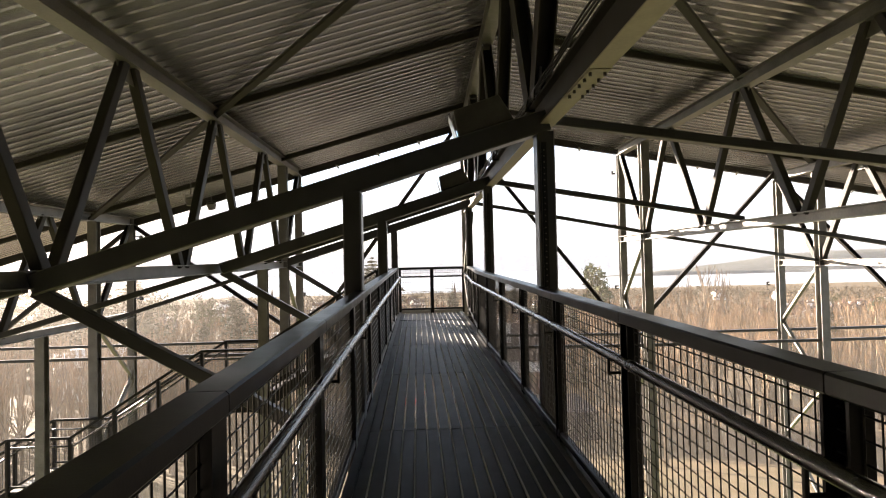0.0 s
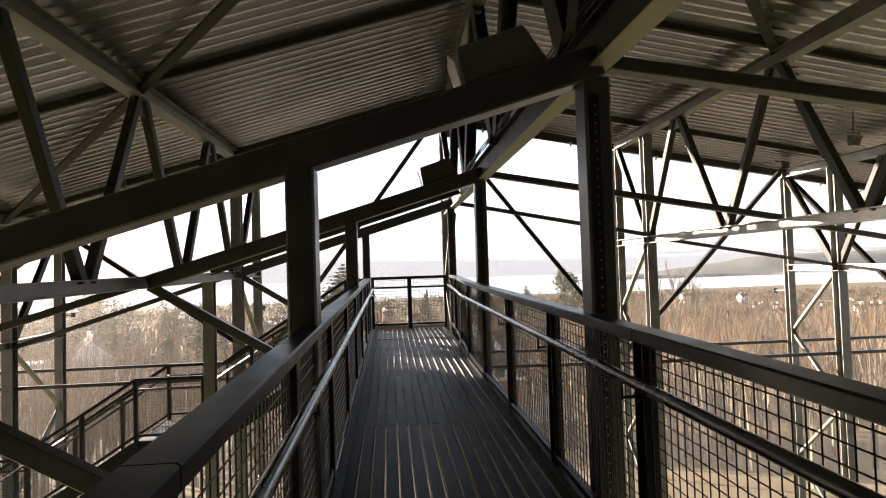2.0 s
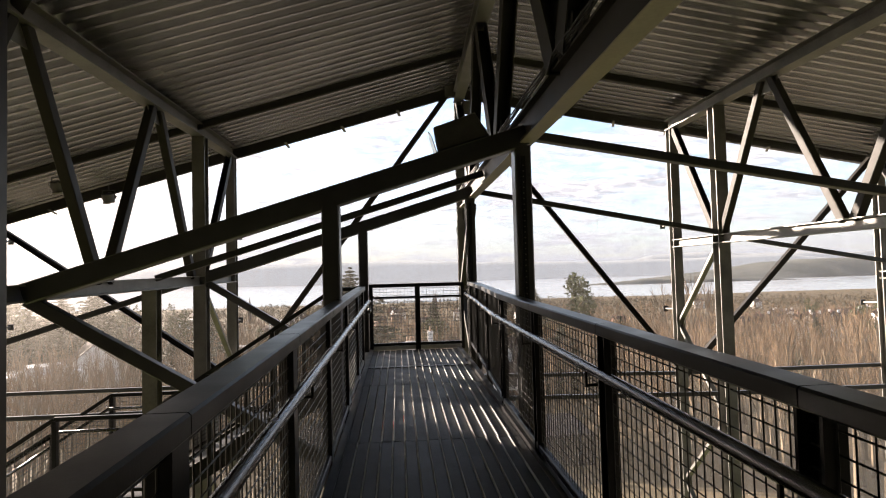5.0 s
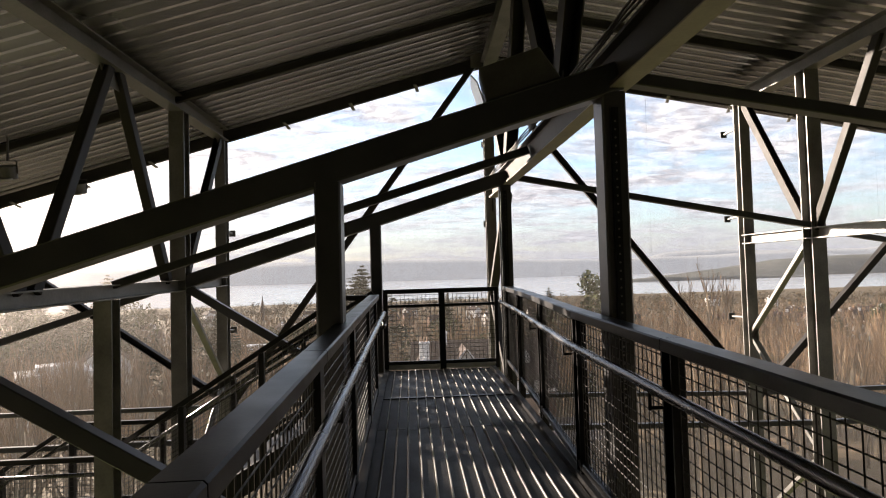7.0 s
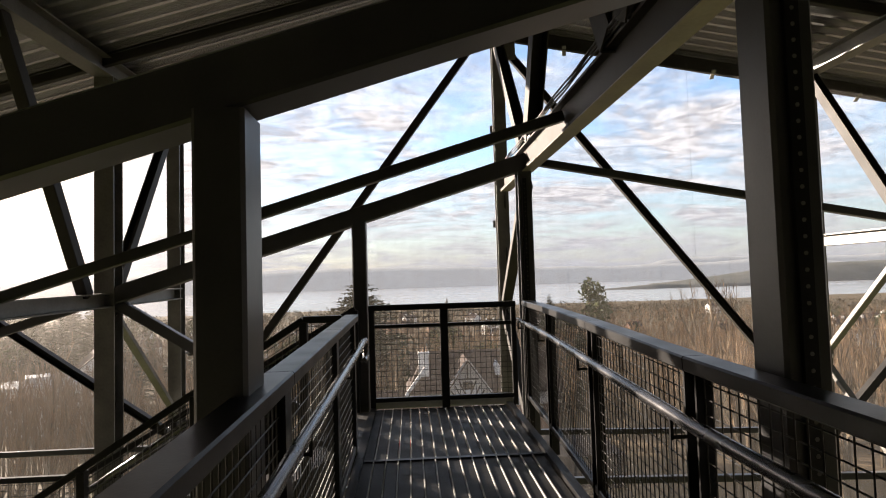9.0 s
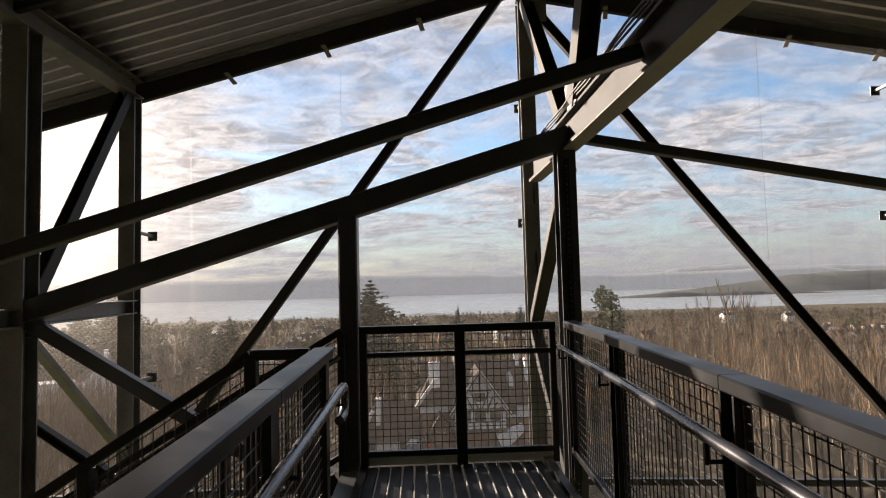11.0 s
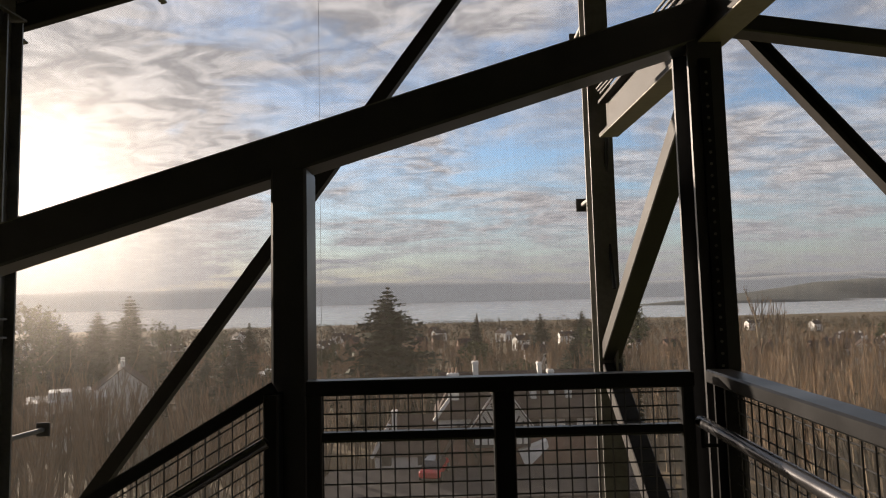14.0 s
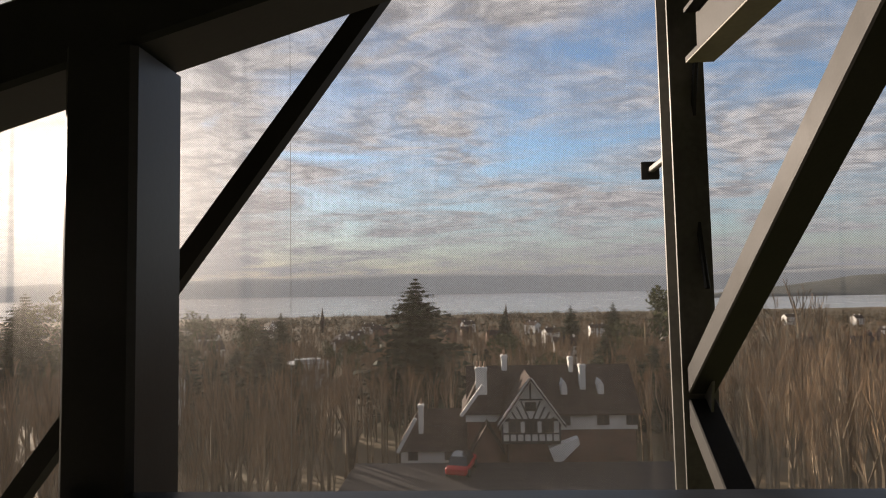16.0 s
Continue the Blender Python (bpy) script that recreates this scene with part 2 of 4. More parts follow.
def veil_mat():
    """Steel chain mail: fine interlocked rings, open between, hanging in slightly uneven folds."""
    m = bpy.data.materials.new("chain_mail")
    m.use_nodes = True
    n, l = m.node_tree.nodes, m.node_tree.links
    out, b = n["Material Output"], n["Principled BSDF"]
    b.inputs["Base Color"].default_value = (0.16, 0.155, 0.145, 1)
    b.inputs["Metallic"].default_value = 0.2
    b.inputs["Roughness"].default_value = 0.45
    co = n.new("ShaderNodeTexCoord")
    sep = n.new("ShaderNodeSeparateXYZ")
    l.new(co.outputs["UV"], sep.inputs[0])

    def op(kind, a, c=None):
        k = n.new("ShaderNodeMath")
        k.operation = kind
        for s, v in zip(k.inputs, (a, c)):
            if v is None:
                continue
            if isinstance(v, (int, float)):
                s.default_value = v
            else:
                l.new(v, s)
        return k.outputs[0]
    k = 2 * math.pi / 0.0145
    wave = op('MULTIPLY', op('SINE', op('MULTIPLY', sep.outputs[0], k)), op('SINE', op('MULTIPLY', sep.outputs[1], k)))
    fold = n.new("ShaderNodeTexNoise")
    fold.inputs["Scale"].default_value = 1.0
    fold.inputs["Detail"].default_value = 4
    mp = n.new("ShaderNodeMapping")
    mp.inputs["Scale"].default_value = (16.0, 0.3, 1)
    l.new(co.outputs["UV"], mp.inputs[0])
    l.new(mp.outputs[0], fold.inputs["Vector"])
    rg = n.new("ShaderNodeMapRange")
    rg.inputs["From Min"].default_value, rg.inputs["From Max"].default_value = 0.3, 0.7
    rg.inputs["To Min"].default_value, rg.inputs["To Max"].default_value = -0.10, 0.10
    l.new(fold.outputs["Fac"], rg.inputs[0])
    ringed = n.new("ShaderNodeMapRange")
    ringed.inputs["From Min"].default_value, ringed.inputs["From Max"].default_value = -0.25, 0.75
    ringed.inputs["To Min"].default_value, ringed.inputs["To Max"].default_value = 0.02, 0.62
    l.new(op('ADD', wave, rg.outputs[0]), ringed.inputs[0])
    solid = ringed.outputs[0]
    tr = n.new("ShaderNodeBsdfTransparent")
    tl = n.new("ShaderNodeBsdfTranslucent")
    tl.inputs["Color"].default_value = (0.15, 0.141, 0.128, 1)
    # light glancing off the rings goes mostly onwards
    fw = n.new("ShaderNodeBsdfRefraction")
    fw.inputs["Color"].default_value = (0.72, 0.69, 0.65, 1)
    fw.inputs["Roughness"].default_value = 0.62
    fw.inputs["IOR"].default_value = 1.4
    soft_light = n.new("ShaderNodeMixShader")
    soft_light.inputs[0].default_value = 0.20
    l.new(tl.outputs[0], soft_light.inputs[1])
    l.new(fw.outputs[0], soft_light.inputs[2])
    metal = n.new("ShaderNodeMixShader")
    metal.inputs[0].default_value = 0.5
    l.new(b.outputs[0], metal.inputs[1])
    l.new(soft_light.outputs[0], metal.inputs[2])
    mx = n.new("ShaderNodeMixShader")
    l.new(solid, mx.inputs[0])
    l.new(tr.outputs[0], mx.inputs[1])
    l.new(metal.outputs[0], mx.inputs[2])
    l.new(mx.outputs[0], out.inputs[0])
    return m


MAIL = veil_mat()


# ---- mesh helpers ----
def link(name, bm, material, parent=None, label="", smooth=False):
    me = bpy.data.meshes.new(name)
    bm.normal_update()
    bm.to_mesh(me)
    bm.free()
    me.materials.append(material)
    if smooth:
        for p in me.polygons:
            p.use_smooth = True
    ob = new(name, me)
    if parent:
        ob.parent = parent
    if label:
        ob["label"] = label
    return ob


part = link


def thing(name, label, category, group="", kind="", at=(0, 0, 0)):
    ob = new(name)
    ob.empty_display_size = 0.1
    ob.location = at
    return tagged(ob, label, category, group, kind)


def axes(p, q, roll_up=(0, 0, 1)):
    d = (Vector(q) - Vector(p))
    length = d.length
    d.normalize()
    u = Vector(roll_up)
    if abs(d.dot(u)) > 0.98:
        u = Vector((0, 1, 0))
    s = d.cross(u).normalized()
    u = s.cross(d).normalized()
    return d, s, u, length


def sweep(bm, p, q, profile, up=(0, 0, 1), caps=True):
    """A closed profile [(side, up), ...] drawn straight from p to q."""
    d, s, u, length = axes(p, q, up)
    a = [bm.verts.new(Vector(p) + s * x + u * y) for x, y in profile]
    b = [bm.verts.new(Vector(q) + s * x + u * y) for x, y in profile]
    k = len(profile)
    for i in range(k):
        bm.faces.new((a[i], a[(i + 1) % k], b[(i + 1) % k], b[i]))
    if caps:
        bm.faces.new(a[::-1])
        bm.faces.new(b)
    return bm


def rect(w, h, c=0.006):
    """A box section with small chamfers, w wide and h high."""
    x, y = w / 2, h / 2
    return [(-x + c, -y), (x - c, -y), (x, -y + c), (x, y - c), (x - c, y), (-x + c, y), (-x, y - c), (-x, -y + c)]


def isec(w, h, t=0.014):
    x, y = w / 2, h / 2
    return [(-x, -y), (x, -y), (x, -y + t), (t / 2, -y + t), (t / 2, y - t), (x, y - t), (x, y), (-x, y), (-x, y - t), (-t / 2, y - t), (-t / 2, -y + t), (-x, -y + t)]


def chan(w, h, t=0.012):
    """A channel section, open to the +side."""
    x, y = w / 2, h / 2
    return [(-x, -y), (x, -y), (x, -y + t), (-x + t, -y + t), (-x + t, y - t), (x, y - t), (x, y), (-x, y)]


def ring(r, k=10):
    return [(r * math.cos(2 * math.pi * i / k), r * math.sin(2 * math.pi * i / k)) for i in range(k)]


def bar(name, p, q, section, material, parent, label="", up=(0, 0, 1), smooth=False):
    bm = bmesh.new()
    sweep(bm, p, q, section, up)
    return link(name, bm, material, parent, label, smooth)


def box(bm, x0, x1, y0, y1, z0, z1, c=0.0):
    r = bmesh.ops.create_cube(bm, size=1)
    bmesh.ops.scale(bm, vec=(x1 - x0, y1 - y0, z1 - z0), verts=r["verts"])
    bmesh.ops.translate(bm, vec=((x0 + x1) / 2, (y0 + y1) / 2, (z0 + z1) / 2), verts=r["verts"])
    if c:
        es = list({e for v in r["verts"] for e in v.link_edges})
        bmesh.ops.bevel(bm, geom=es, offset=c, segments=1, affect='EDGES')
    return bm


# ---- plan ----
XS = [-12.0, -7.60, -3.18, 1.2, 5.45, 9.72, 14.0]       # truss lines
RIDGE_X, RIDGE_Z, EAVE_Y, BACK_Y = 1.2, 5.02, 16.16, -8.0
SLOPE_L, SLOPE_R = 0.282, 0.168
PORTALS = [(4.98, 1.85, -0.534), (9.6, 1.945, -0.56), (14.2, 2.045, -0.548)]     # y, the beam's height at x = -0.6, the west column's x
Y_IN, Y_OUT = 14.2, 15.97
BOTTOMS = [5.2 - 2.87 * k for k in range(4, 0, -1)] + [5.2, 8.09, 10.97, 13.9]
TOPS = [6.65 - 2.87 * k for k in range(4, 0, -1)] + [6.65, 9.52, 12.4]
STAIR = [(-0.60, 0.0), (-3.38, -1.60), (-4.52, -1.60), (-7.2, -3.30), (-8.45, -3.30), (-11.1, -4.9), (-12.2, -4.9)]


def y_in(x):
    """The inner and outer column lines of the end wall, which runs slightly askew."""
    return 14.2 - 0.4 * min(1.0, max(0.0, (x - 1.3) / 4.1))


def y_out(x):
    return 16.0 - 0.58 * min(1.0, max(0.0, (x - 1.3) / 4.1))


def ridge_x(y):
    return 1.10 + 0.019 * (y - 4.98)


def roof_z(x):
    return RIDGE_Z - (SLOPE_L * (RIDGE_X - x) if x < RIDGE_X else SLOPE_R * (x - RIDGE_X))


Y_RAMP = 12.3


def floor_z(y):
    return -0.018 * max(0.0, Y_RAMP - y)


# ---- roof ----
def roof_side(name, x_end, label):
    root = thing(name, label, "roof", kind="structure")
    bm = bmesh.new()
    pitch, deep = 0.2115, 0.088
    prof = []
    y = 7.034 - 71 * pitch
    while y < EAVE_Y:
        for dy, dz in ((0.0, 0), (0.05, 0), (0.07, deep), (0.19, deep)):
            prof.append((min(y + dy, EAVE_Y), dz))
        y += pitch
    z0, z1 = RIDGE_Z, roof_z(x_end)
    a = [bm.verts.new((RIDGE_X, py, z0 + dz)) for py, dz in prof]
    b = [bm.verts.new((x_end, py, z1 + dz)) for py, dz in prof]
    for i in range(len(prof) - 1):
        bm.faces.new((a[i], a[i + 1], b[i + 1], b[i]))
    ob = part("corrugated_sheet", bm, SHEET, root)
    md = ob.modifiers.new("thickness", 'SOLIDIFY')
    md.thickness = 0.006
    md.offset = 1
    return root


roof_left = roof_side("roof_west", -13.2, "ribbed grey steel roof sheeting on dark purlins")
roof_right = roof_side("roof_east", 15.4, "ribbed grey steel roof sheeting on dark purlins")
for root, x_end, xs in ((roof_left, -13.2, XS[:3]), (roof_right, 15.4, XS[4:])):
    for y in (-4.2, 0.4, 4.98, 9.55, 14.1, 16.2):
        h = 0.28 if y > 16 else 0.10
        dz = -0.10 if y > 16 else 0.002
        bar("purlin", (RIDGE_X, y, RIDGE_Z - h / 2 - dz), (x_end, y, roof_z(x_end) - h / 2 - dz), rect(0.07, h), WEB, root)
    # wind bracing under the sheets, and the small hangers along the eave
    for x in xs[:1] if root is roof_right else xs[-1:]:
        xo = 2 * x - RIDGE_X
        for p, q in (((x, 9.52), (RIDGE_X, 5.0)), ((x, 9.52), (xo, 14.0)), ((x, 0.4), (RIDGE_X, 4.9))):
            bar("wind_brace", (*p, roof_z(p[0]) - 0.16), (*q, roof_z(q[0]) - 0.16), rect(0.12, 0.06), WEB, root)
    x = RIDGE_X
    while abs(x - RIDGE_X) < 11:
        x += 1.12 if root is roof_right else -1.12
        z = roof_z(x) - 0.17
        bar("hanger", (x, 16.12, z + 0.02), (x + 0.05, 16.30, z - 0.05), rect(0.06, 0.02), GALV, root)


# unseen walls added behind the walk's start, keeping light off faces turned south
bm = bmesh.new()
box(bm, -13.2, 15.4, BACK_Y - 0.4, BACK_Y, -9.6, 4.6)
tagged(link("wall_south", bm, SHADEWALL), "plain dark wall added out of view to block light", "wall", kind="structure")
for name, x0, x1 in (("wall_west", -13.0, -12.6), ("wall_east", 14.6, 15.0)):
    bm = bmesh.new()
    box(bm, x0, x1, BACK_Y + 0.003, -1.5, -9.6, roof_z(x1) - 0.12)
    tagged(link(name, bm, SHADEWALL), "plain dark wall added out of view to block light", "wall", kind="structure")


# ---- trusses along the walk ----
def plate(bm, x, y, z, w, h, t=0.012):
    """A gusset plate in the plane of a truss, corners cut."""
    c = 0.3
    pts = [(-w, h * (1 - c)), (-w * (1 - c), h), (w * (1 - c), h), (w, h * (1 - c)), (w * 0.6, -h), (-w * 0.6, -h)]
    a = [bm.verts.new((x - t / 2, y + p, z + q)) for p, q in pts]
    b = [bm.verts.new((x + t / 2, y + p, z + q)) for p, q in pts]
    k = len(pts)
    bm.faces.new(a)
    bm.faces.new(b[::-1])
    for i in range(k):
        bm.faces.new((a[i], b[i], b[(i + 1) % k], a[(i + 1) % k]))


def columns_pair(root, x, z_top, z_node, w_in=0.2, inner=True, xi=None, lace=None, arms=(3.58, 2.1, 0.42)):
    lace = lace or rect(0.09, 0.06)
    steel = GALV if inner else WEB
    Y_IN, Y_OUT = y_in(x), y_out(x)
    xi = x if xi is None else xi
    if inner:
        bar("column", (x, Y_IN, -9.5), (x, Y_IN, z_top), isec(w_in, w_in), GALV, root, up=(0, 1, 0))
    bar("column", (x, Y_OUT, -9.5), (x, Y_OUT, z_top), isec(0.17, 0.17), GALV, root, up=(0, 1, 0))
    z = z_node
    while z > -7:
        bar("lacing", (xi, Y_IN + 0.09, z), (x, Y_OUT - 0.07, z - 1.42), lace, steel, root)
        bar("lacing", (x, Y_OUT - 0.07, z - 1.52), (xi, Y_IN + 0.09, z - 2.9), lace, steel, root)
        bm = bmesh.new()
        plate(bm, x + 0.02, Y_OUT - 0.1, z - 1.47, 0.09, 0.12)
        part("gusset", bm, GALV, root)
        z -= 2.98
    # short arms that hold the mail curtain off the columns
    for z in arms:
        if z > z_top - 0.1:
            continue
        arm = bar("curtain_arm", (x, Y_OUT + 0.08, z), (x, Y_OUT + 0.55, z - 0.02), rect(0.035, 0.035), GALV, root)
        bm = bmesh.new()
        box(bm, x - 0.055, x + 0.055, Y_OUT + 0.55, Y_OUT + 0.565, z - 0.075, z + 0.035, 0.004)
        part("clamp_plate", bm, DARK, arm, "small dark clamp plate")


def truss(name, x, zt, z_bottom, tilt, label, right=False):
    root = thing(name, label, "roof truss", "roof trusses")
    Y_IN, Y_OUT = y_in(x), y_out(x)

    def zt_(y):
        return zt + tilt * (y - 9.5)

    def zb_(y):
        return z_bottom + tilt * 0.7 * (y - 9.5)
    bar("top_chord", (x, BACK_Y, zt_(BACK_Y)), (x, Y_OUT + 0.1, zt_(Y_OUT)), isec(0.20, 0.2), GALV, root)
    bar("bottom_chord", (x, BACK_Y, zb_(BACK_Y)), (x, Y_OUT, zb_(Y_OUT)), isec(0.17, 0.15), GALV, root)
    for yt in TOPS:
        for s in (-1, 1):
            yb = yt + s * 1.44
            bar("diagonal", (x, yt + s * 0.1, zt_(yt) - 0.09), (x, yb - s * 0.09, zb_(yb) + 0.06), rect(0.12, 0.11, 0.008), WEB, root, up=(1, 0, 0))
    for y in TOPS:
        bm = bmesh.new()
        plate(bm, x, y, zt_(y) - 0.17, 0.26, 0.12)
        part("gusset", bm, GALV, root)
    for s in (-1, 1):
        bar("diagonal", (x, Y_OUT - 0.1, zt_(Y_OUT) - 0.1), (x, Y_IN + 0.1, zb_(Y_IN) + 0.06), chan(0.12, 0.11), WEB, root, up=(1, 0, 0)) if s > 0 else None
    columns_pair(root, x, zt_(15) - 0.1, z_bottom - 0.08)
    if not right:
        bar("column", (x, 12.25, -9.5), (x, 12.25, zb_(12) - 0.077), isec(0.18, 0.18), GALV, root, up=(0, 1, 0))
    return root


truss("roof_truss", XS[2], 3.60, 1.17, 0.018, "galvanised steel roof truss with open zigzag web")
truss("roof_truss", XS[1], 2.36, -0.08, 0.018, "galvanised steel roof truss with open zigzag web")
truss("roof_truss", XS[4], 4.04, 1.70, 0.0, "galvanised steel roof truss with sunlit lower chord", True)
truss("roof_truss", XS[5], 3.30, 0.98, 0.0, "galvanised steel roof truss with sunlit lower chord", True)


# ---- ridge truss ----
def beam_z(y):
    return 2.335 + 0.018 * (y - 5.0)


def ridge_truss():
    root = thing("ridge_truss", "heavy steel ridge truss over the walkway's edge", "roof truss")
    x = 1.31
    X = ridge_x
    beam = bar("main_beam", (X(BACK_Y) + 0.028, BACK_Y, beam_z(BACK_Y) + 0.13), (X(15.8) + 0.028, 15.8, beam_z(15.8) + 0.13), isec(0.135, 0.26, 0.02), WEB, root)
    # thin cream facing on the underside of the darker beam
    bar("flange_face", (X(BACK_Y) + 0.028, BACK_Y, beam_z(BACK_Y) - 0.004), (X(15.8) + 0.028, 15.8, beam_z(15.8) - 0.004), rect(0.133, 0.008, 0.001), BEIGE, beam, "cream lower flange")
    bar("ridge_chord", (X(BACK_Y), BACK_Y, RIDGE_Z - 0.25), (X(16), 16.0, RIDGE_Z - 0.25), isec(0.2, 0.22), GALV, root)
    for yt in TOPS:
        for s in (-1, 1):
            yb = yt + s * 1.44
            bar("diagonal", (X(yt), yt + s * 0.1, RIDGE_Z - 0.34), (X(yb), yb - s * 0.12, beam_z(yb) + 0.27), chan(0.2, 0.15), WEB, root, up=(1, 0, 0))
    for yb in BOTTOMS:
        bm = bmesh.new()
        plate(bm, X(yb), yb, beam_z(yb) + 0.40, 0.20, 0.14)
        part("gusset", bm, GALV, root)
    # splice plates with bolts under the beam
    for y in (3.7,):
        z = beam_z(y)
        x = X(y) + 0.028
        bm = bmesh.new()
        box(bm, x - 0.064, x + 0.064, y - 0.3, y + 0.3, z - 0.02, z - 0.0085)
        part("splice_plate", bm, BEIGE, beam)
        bm = bmesh.new()
        for i in range(5):
            for sx in (-0.045, 0.045):
                yy = y - 0.24 + 0.12 * i
                sweep(bm, (x + sx, yy, z - 0.042), (x + sx, yy, z - 0.02), ring(0.011, 6))
        part("bolts", bm, DARK, beam)["kind"] = "stuff"
    x = 1.31
    columns_pair(root, x, RIDGE_Z - 0.35, 2.38, inner=False, xi=1.32, lace=rect(0.13, 0.10), arms=(3.60, 2.16))
    bar("diagonal", (x, Y_OUT - 0.1, RIDGE_Z - 0.4), (x, Y_IN + 0.1, beam_z(14.2) + 0.3), chan(0.13, 0.13), WEB, root, up=(1, 0, 0))
    # cables clipped along the beam's upper edge
    for k in range(3):
        bm = bmesh.new()
        pts = []
        for i in range(60):
            y = -2 + i * 0.3
            pts.append((X(y) - 0.045 - 0.012 * k, y, beam_z(y) + 0.285 + 0.012 * k + 0.008 * math.sin(i * 1.7 + k)))
        for p, q in zip(pts, pts[1:]):
            sweep(bm, p, q, ring(0.008, 5), caps=False)
        part("cable", bm, PLASTIC, root, "thin black cable")
    bm = bmesh.new()
    pts = [(x + 0.03, 15.85 + 0.10 * math.sin(math.pi * i / 14), 2.62 - 0.085 * i) for i in range(15)]
    for p, q in zip(pts, pts[1:]):
        sweep(bm, p, q, ring(0.014, 6), caps=False)
    part("cable", bm, PLASTIC, root, "hanging loop of black cable")
    return root


ridge_truss()


# ---- portal frames ----
def portal(y, z_at, xl, dx):
    root = thing("portal_frame", "dark painted steel portal frame straddling the walkway", "portal frame", "portal frames")
    s = 0.302
    xr = ridge_x(y) + 0.005

    def bz(x):
        return z_at + s * (x + 0.6)
    xc = xr + dx - 0.013
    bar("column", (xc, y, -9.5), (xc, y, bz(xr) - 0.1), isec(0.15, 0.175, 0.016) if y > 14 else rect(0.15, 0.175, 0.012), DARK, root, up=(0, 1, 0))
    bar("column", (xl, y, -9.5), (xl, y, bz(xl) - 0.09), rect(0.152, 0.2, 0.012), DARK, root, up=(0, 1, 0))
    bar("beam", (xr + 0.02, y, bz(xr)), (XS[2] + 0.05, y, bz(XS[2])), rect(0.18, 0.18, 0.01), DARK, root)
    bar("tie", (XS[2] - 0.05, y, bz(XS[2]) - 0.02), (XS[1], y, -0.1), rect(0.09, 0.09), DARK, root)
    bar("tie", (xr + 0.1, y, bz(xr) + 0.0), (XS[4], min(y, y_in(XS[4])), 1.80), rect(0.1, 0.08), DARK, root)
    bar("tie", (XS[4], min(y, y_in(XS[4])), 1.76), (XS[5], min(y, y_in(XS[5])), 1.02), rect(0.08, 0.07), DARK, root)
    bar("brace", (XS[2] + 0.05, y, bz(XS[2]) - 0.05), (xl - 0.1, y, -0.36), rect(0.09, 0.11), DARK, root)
    # perforated cable channel on the column
    bm = bmesh.new()
    box(bm, xr - 0.05, xr - 0.005, y - 0.106, y - 0.0875, -1.0, bz(xr) - 0.2)
    ch = part("cable_channel", bm, RAIL, root, "perforated dark cable channel")
    bm = bmesh.new()
    z = -0.95
    while z < bz(xr) - 0.25:
        sweep(bm, (xr - 0.0275, y - 0.1085, z), (xr - 0.0275, y - 0.1065, z), ring(0.007, 6))
        z += 0.05
    part("perforated_strip", bm, GALV, ch)["kind"] = "stuff"
    return root


for (y, z_at, xl), dx in zip(PORTALS, (0.01, -0.008, -0.005)):
    portal(y, z_at, xl, dx)
lt = thing("tie_beam", "slim dark steel tie beam sloping with the roof", "beam")
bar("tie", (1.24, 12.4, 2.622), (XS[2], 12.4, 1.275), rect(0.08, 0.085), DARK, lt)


# ---- bracing of the end wall ----
def end_brace(p, q, name="wind_brace"):
    root = thing("end_wall_brace", "slim steel diagonal brace of the end wall", "brace", "end wall braces")
    bar(name, p, q, chan(0.1, 0.1), WEB, root)
    for e in (p, q):
        bm = bmesh.new()
        box(bm, e[0] - 0.11, e[0] + 0.11, e[1] - 0.066, e[1] - 0.054, e[2] - 0.14, e[2] + 0.14, 0.004)
        part("end_plate", bm, GALV, root)


for (xa, za), (xb, zb) in (((1.15, 4.91), (XS[2], -0.94)), ((1.45, 4.55), (XS[4], -0.74)), ((XS[5], 3.47), (XS[4], -0.93)),
                           ((XS[1], 2.4), (XS[2], -0.7)), ((XS[5], 3.3), (XS[6], -1.1)), ((XS[1], 2.3), (XS[0], -1.2))):
    end_brace((xa, y_out(xa), za), (xb, y_out(xb), zb))
for line, z in ((y_in, -0.9), (y_out, -0.83)):
    for a, b in zip(XS, XS[1:]):
        root = thing("end_wall_rail", "slim horizontal steel rail of the end wall", "rail", "end wall rails")
        bar("rail", (a + 0.004, line(a) + 0.12, z), (b - 0.004, line(b) + 0.12, z), rect(0.07, 0.07), DARK, root)


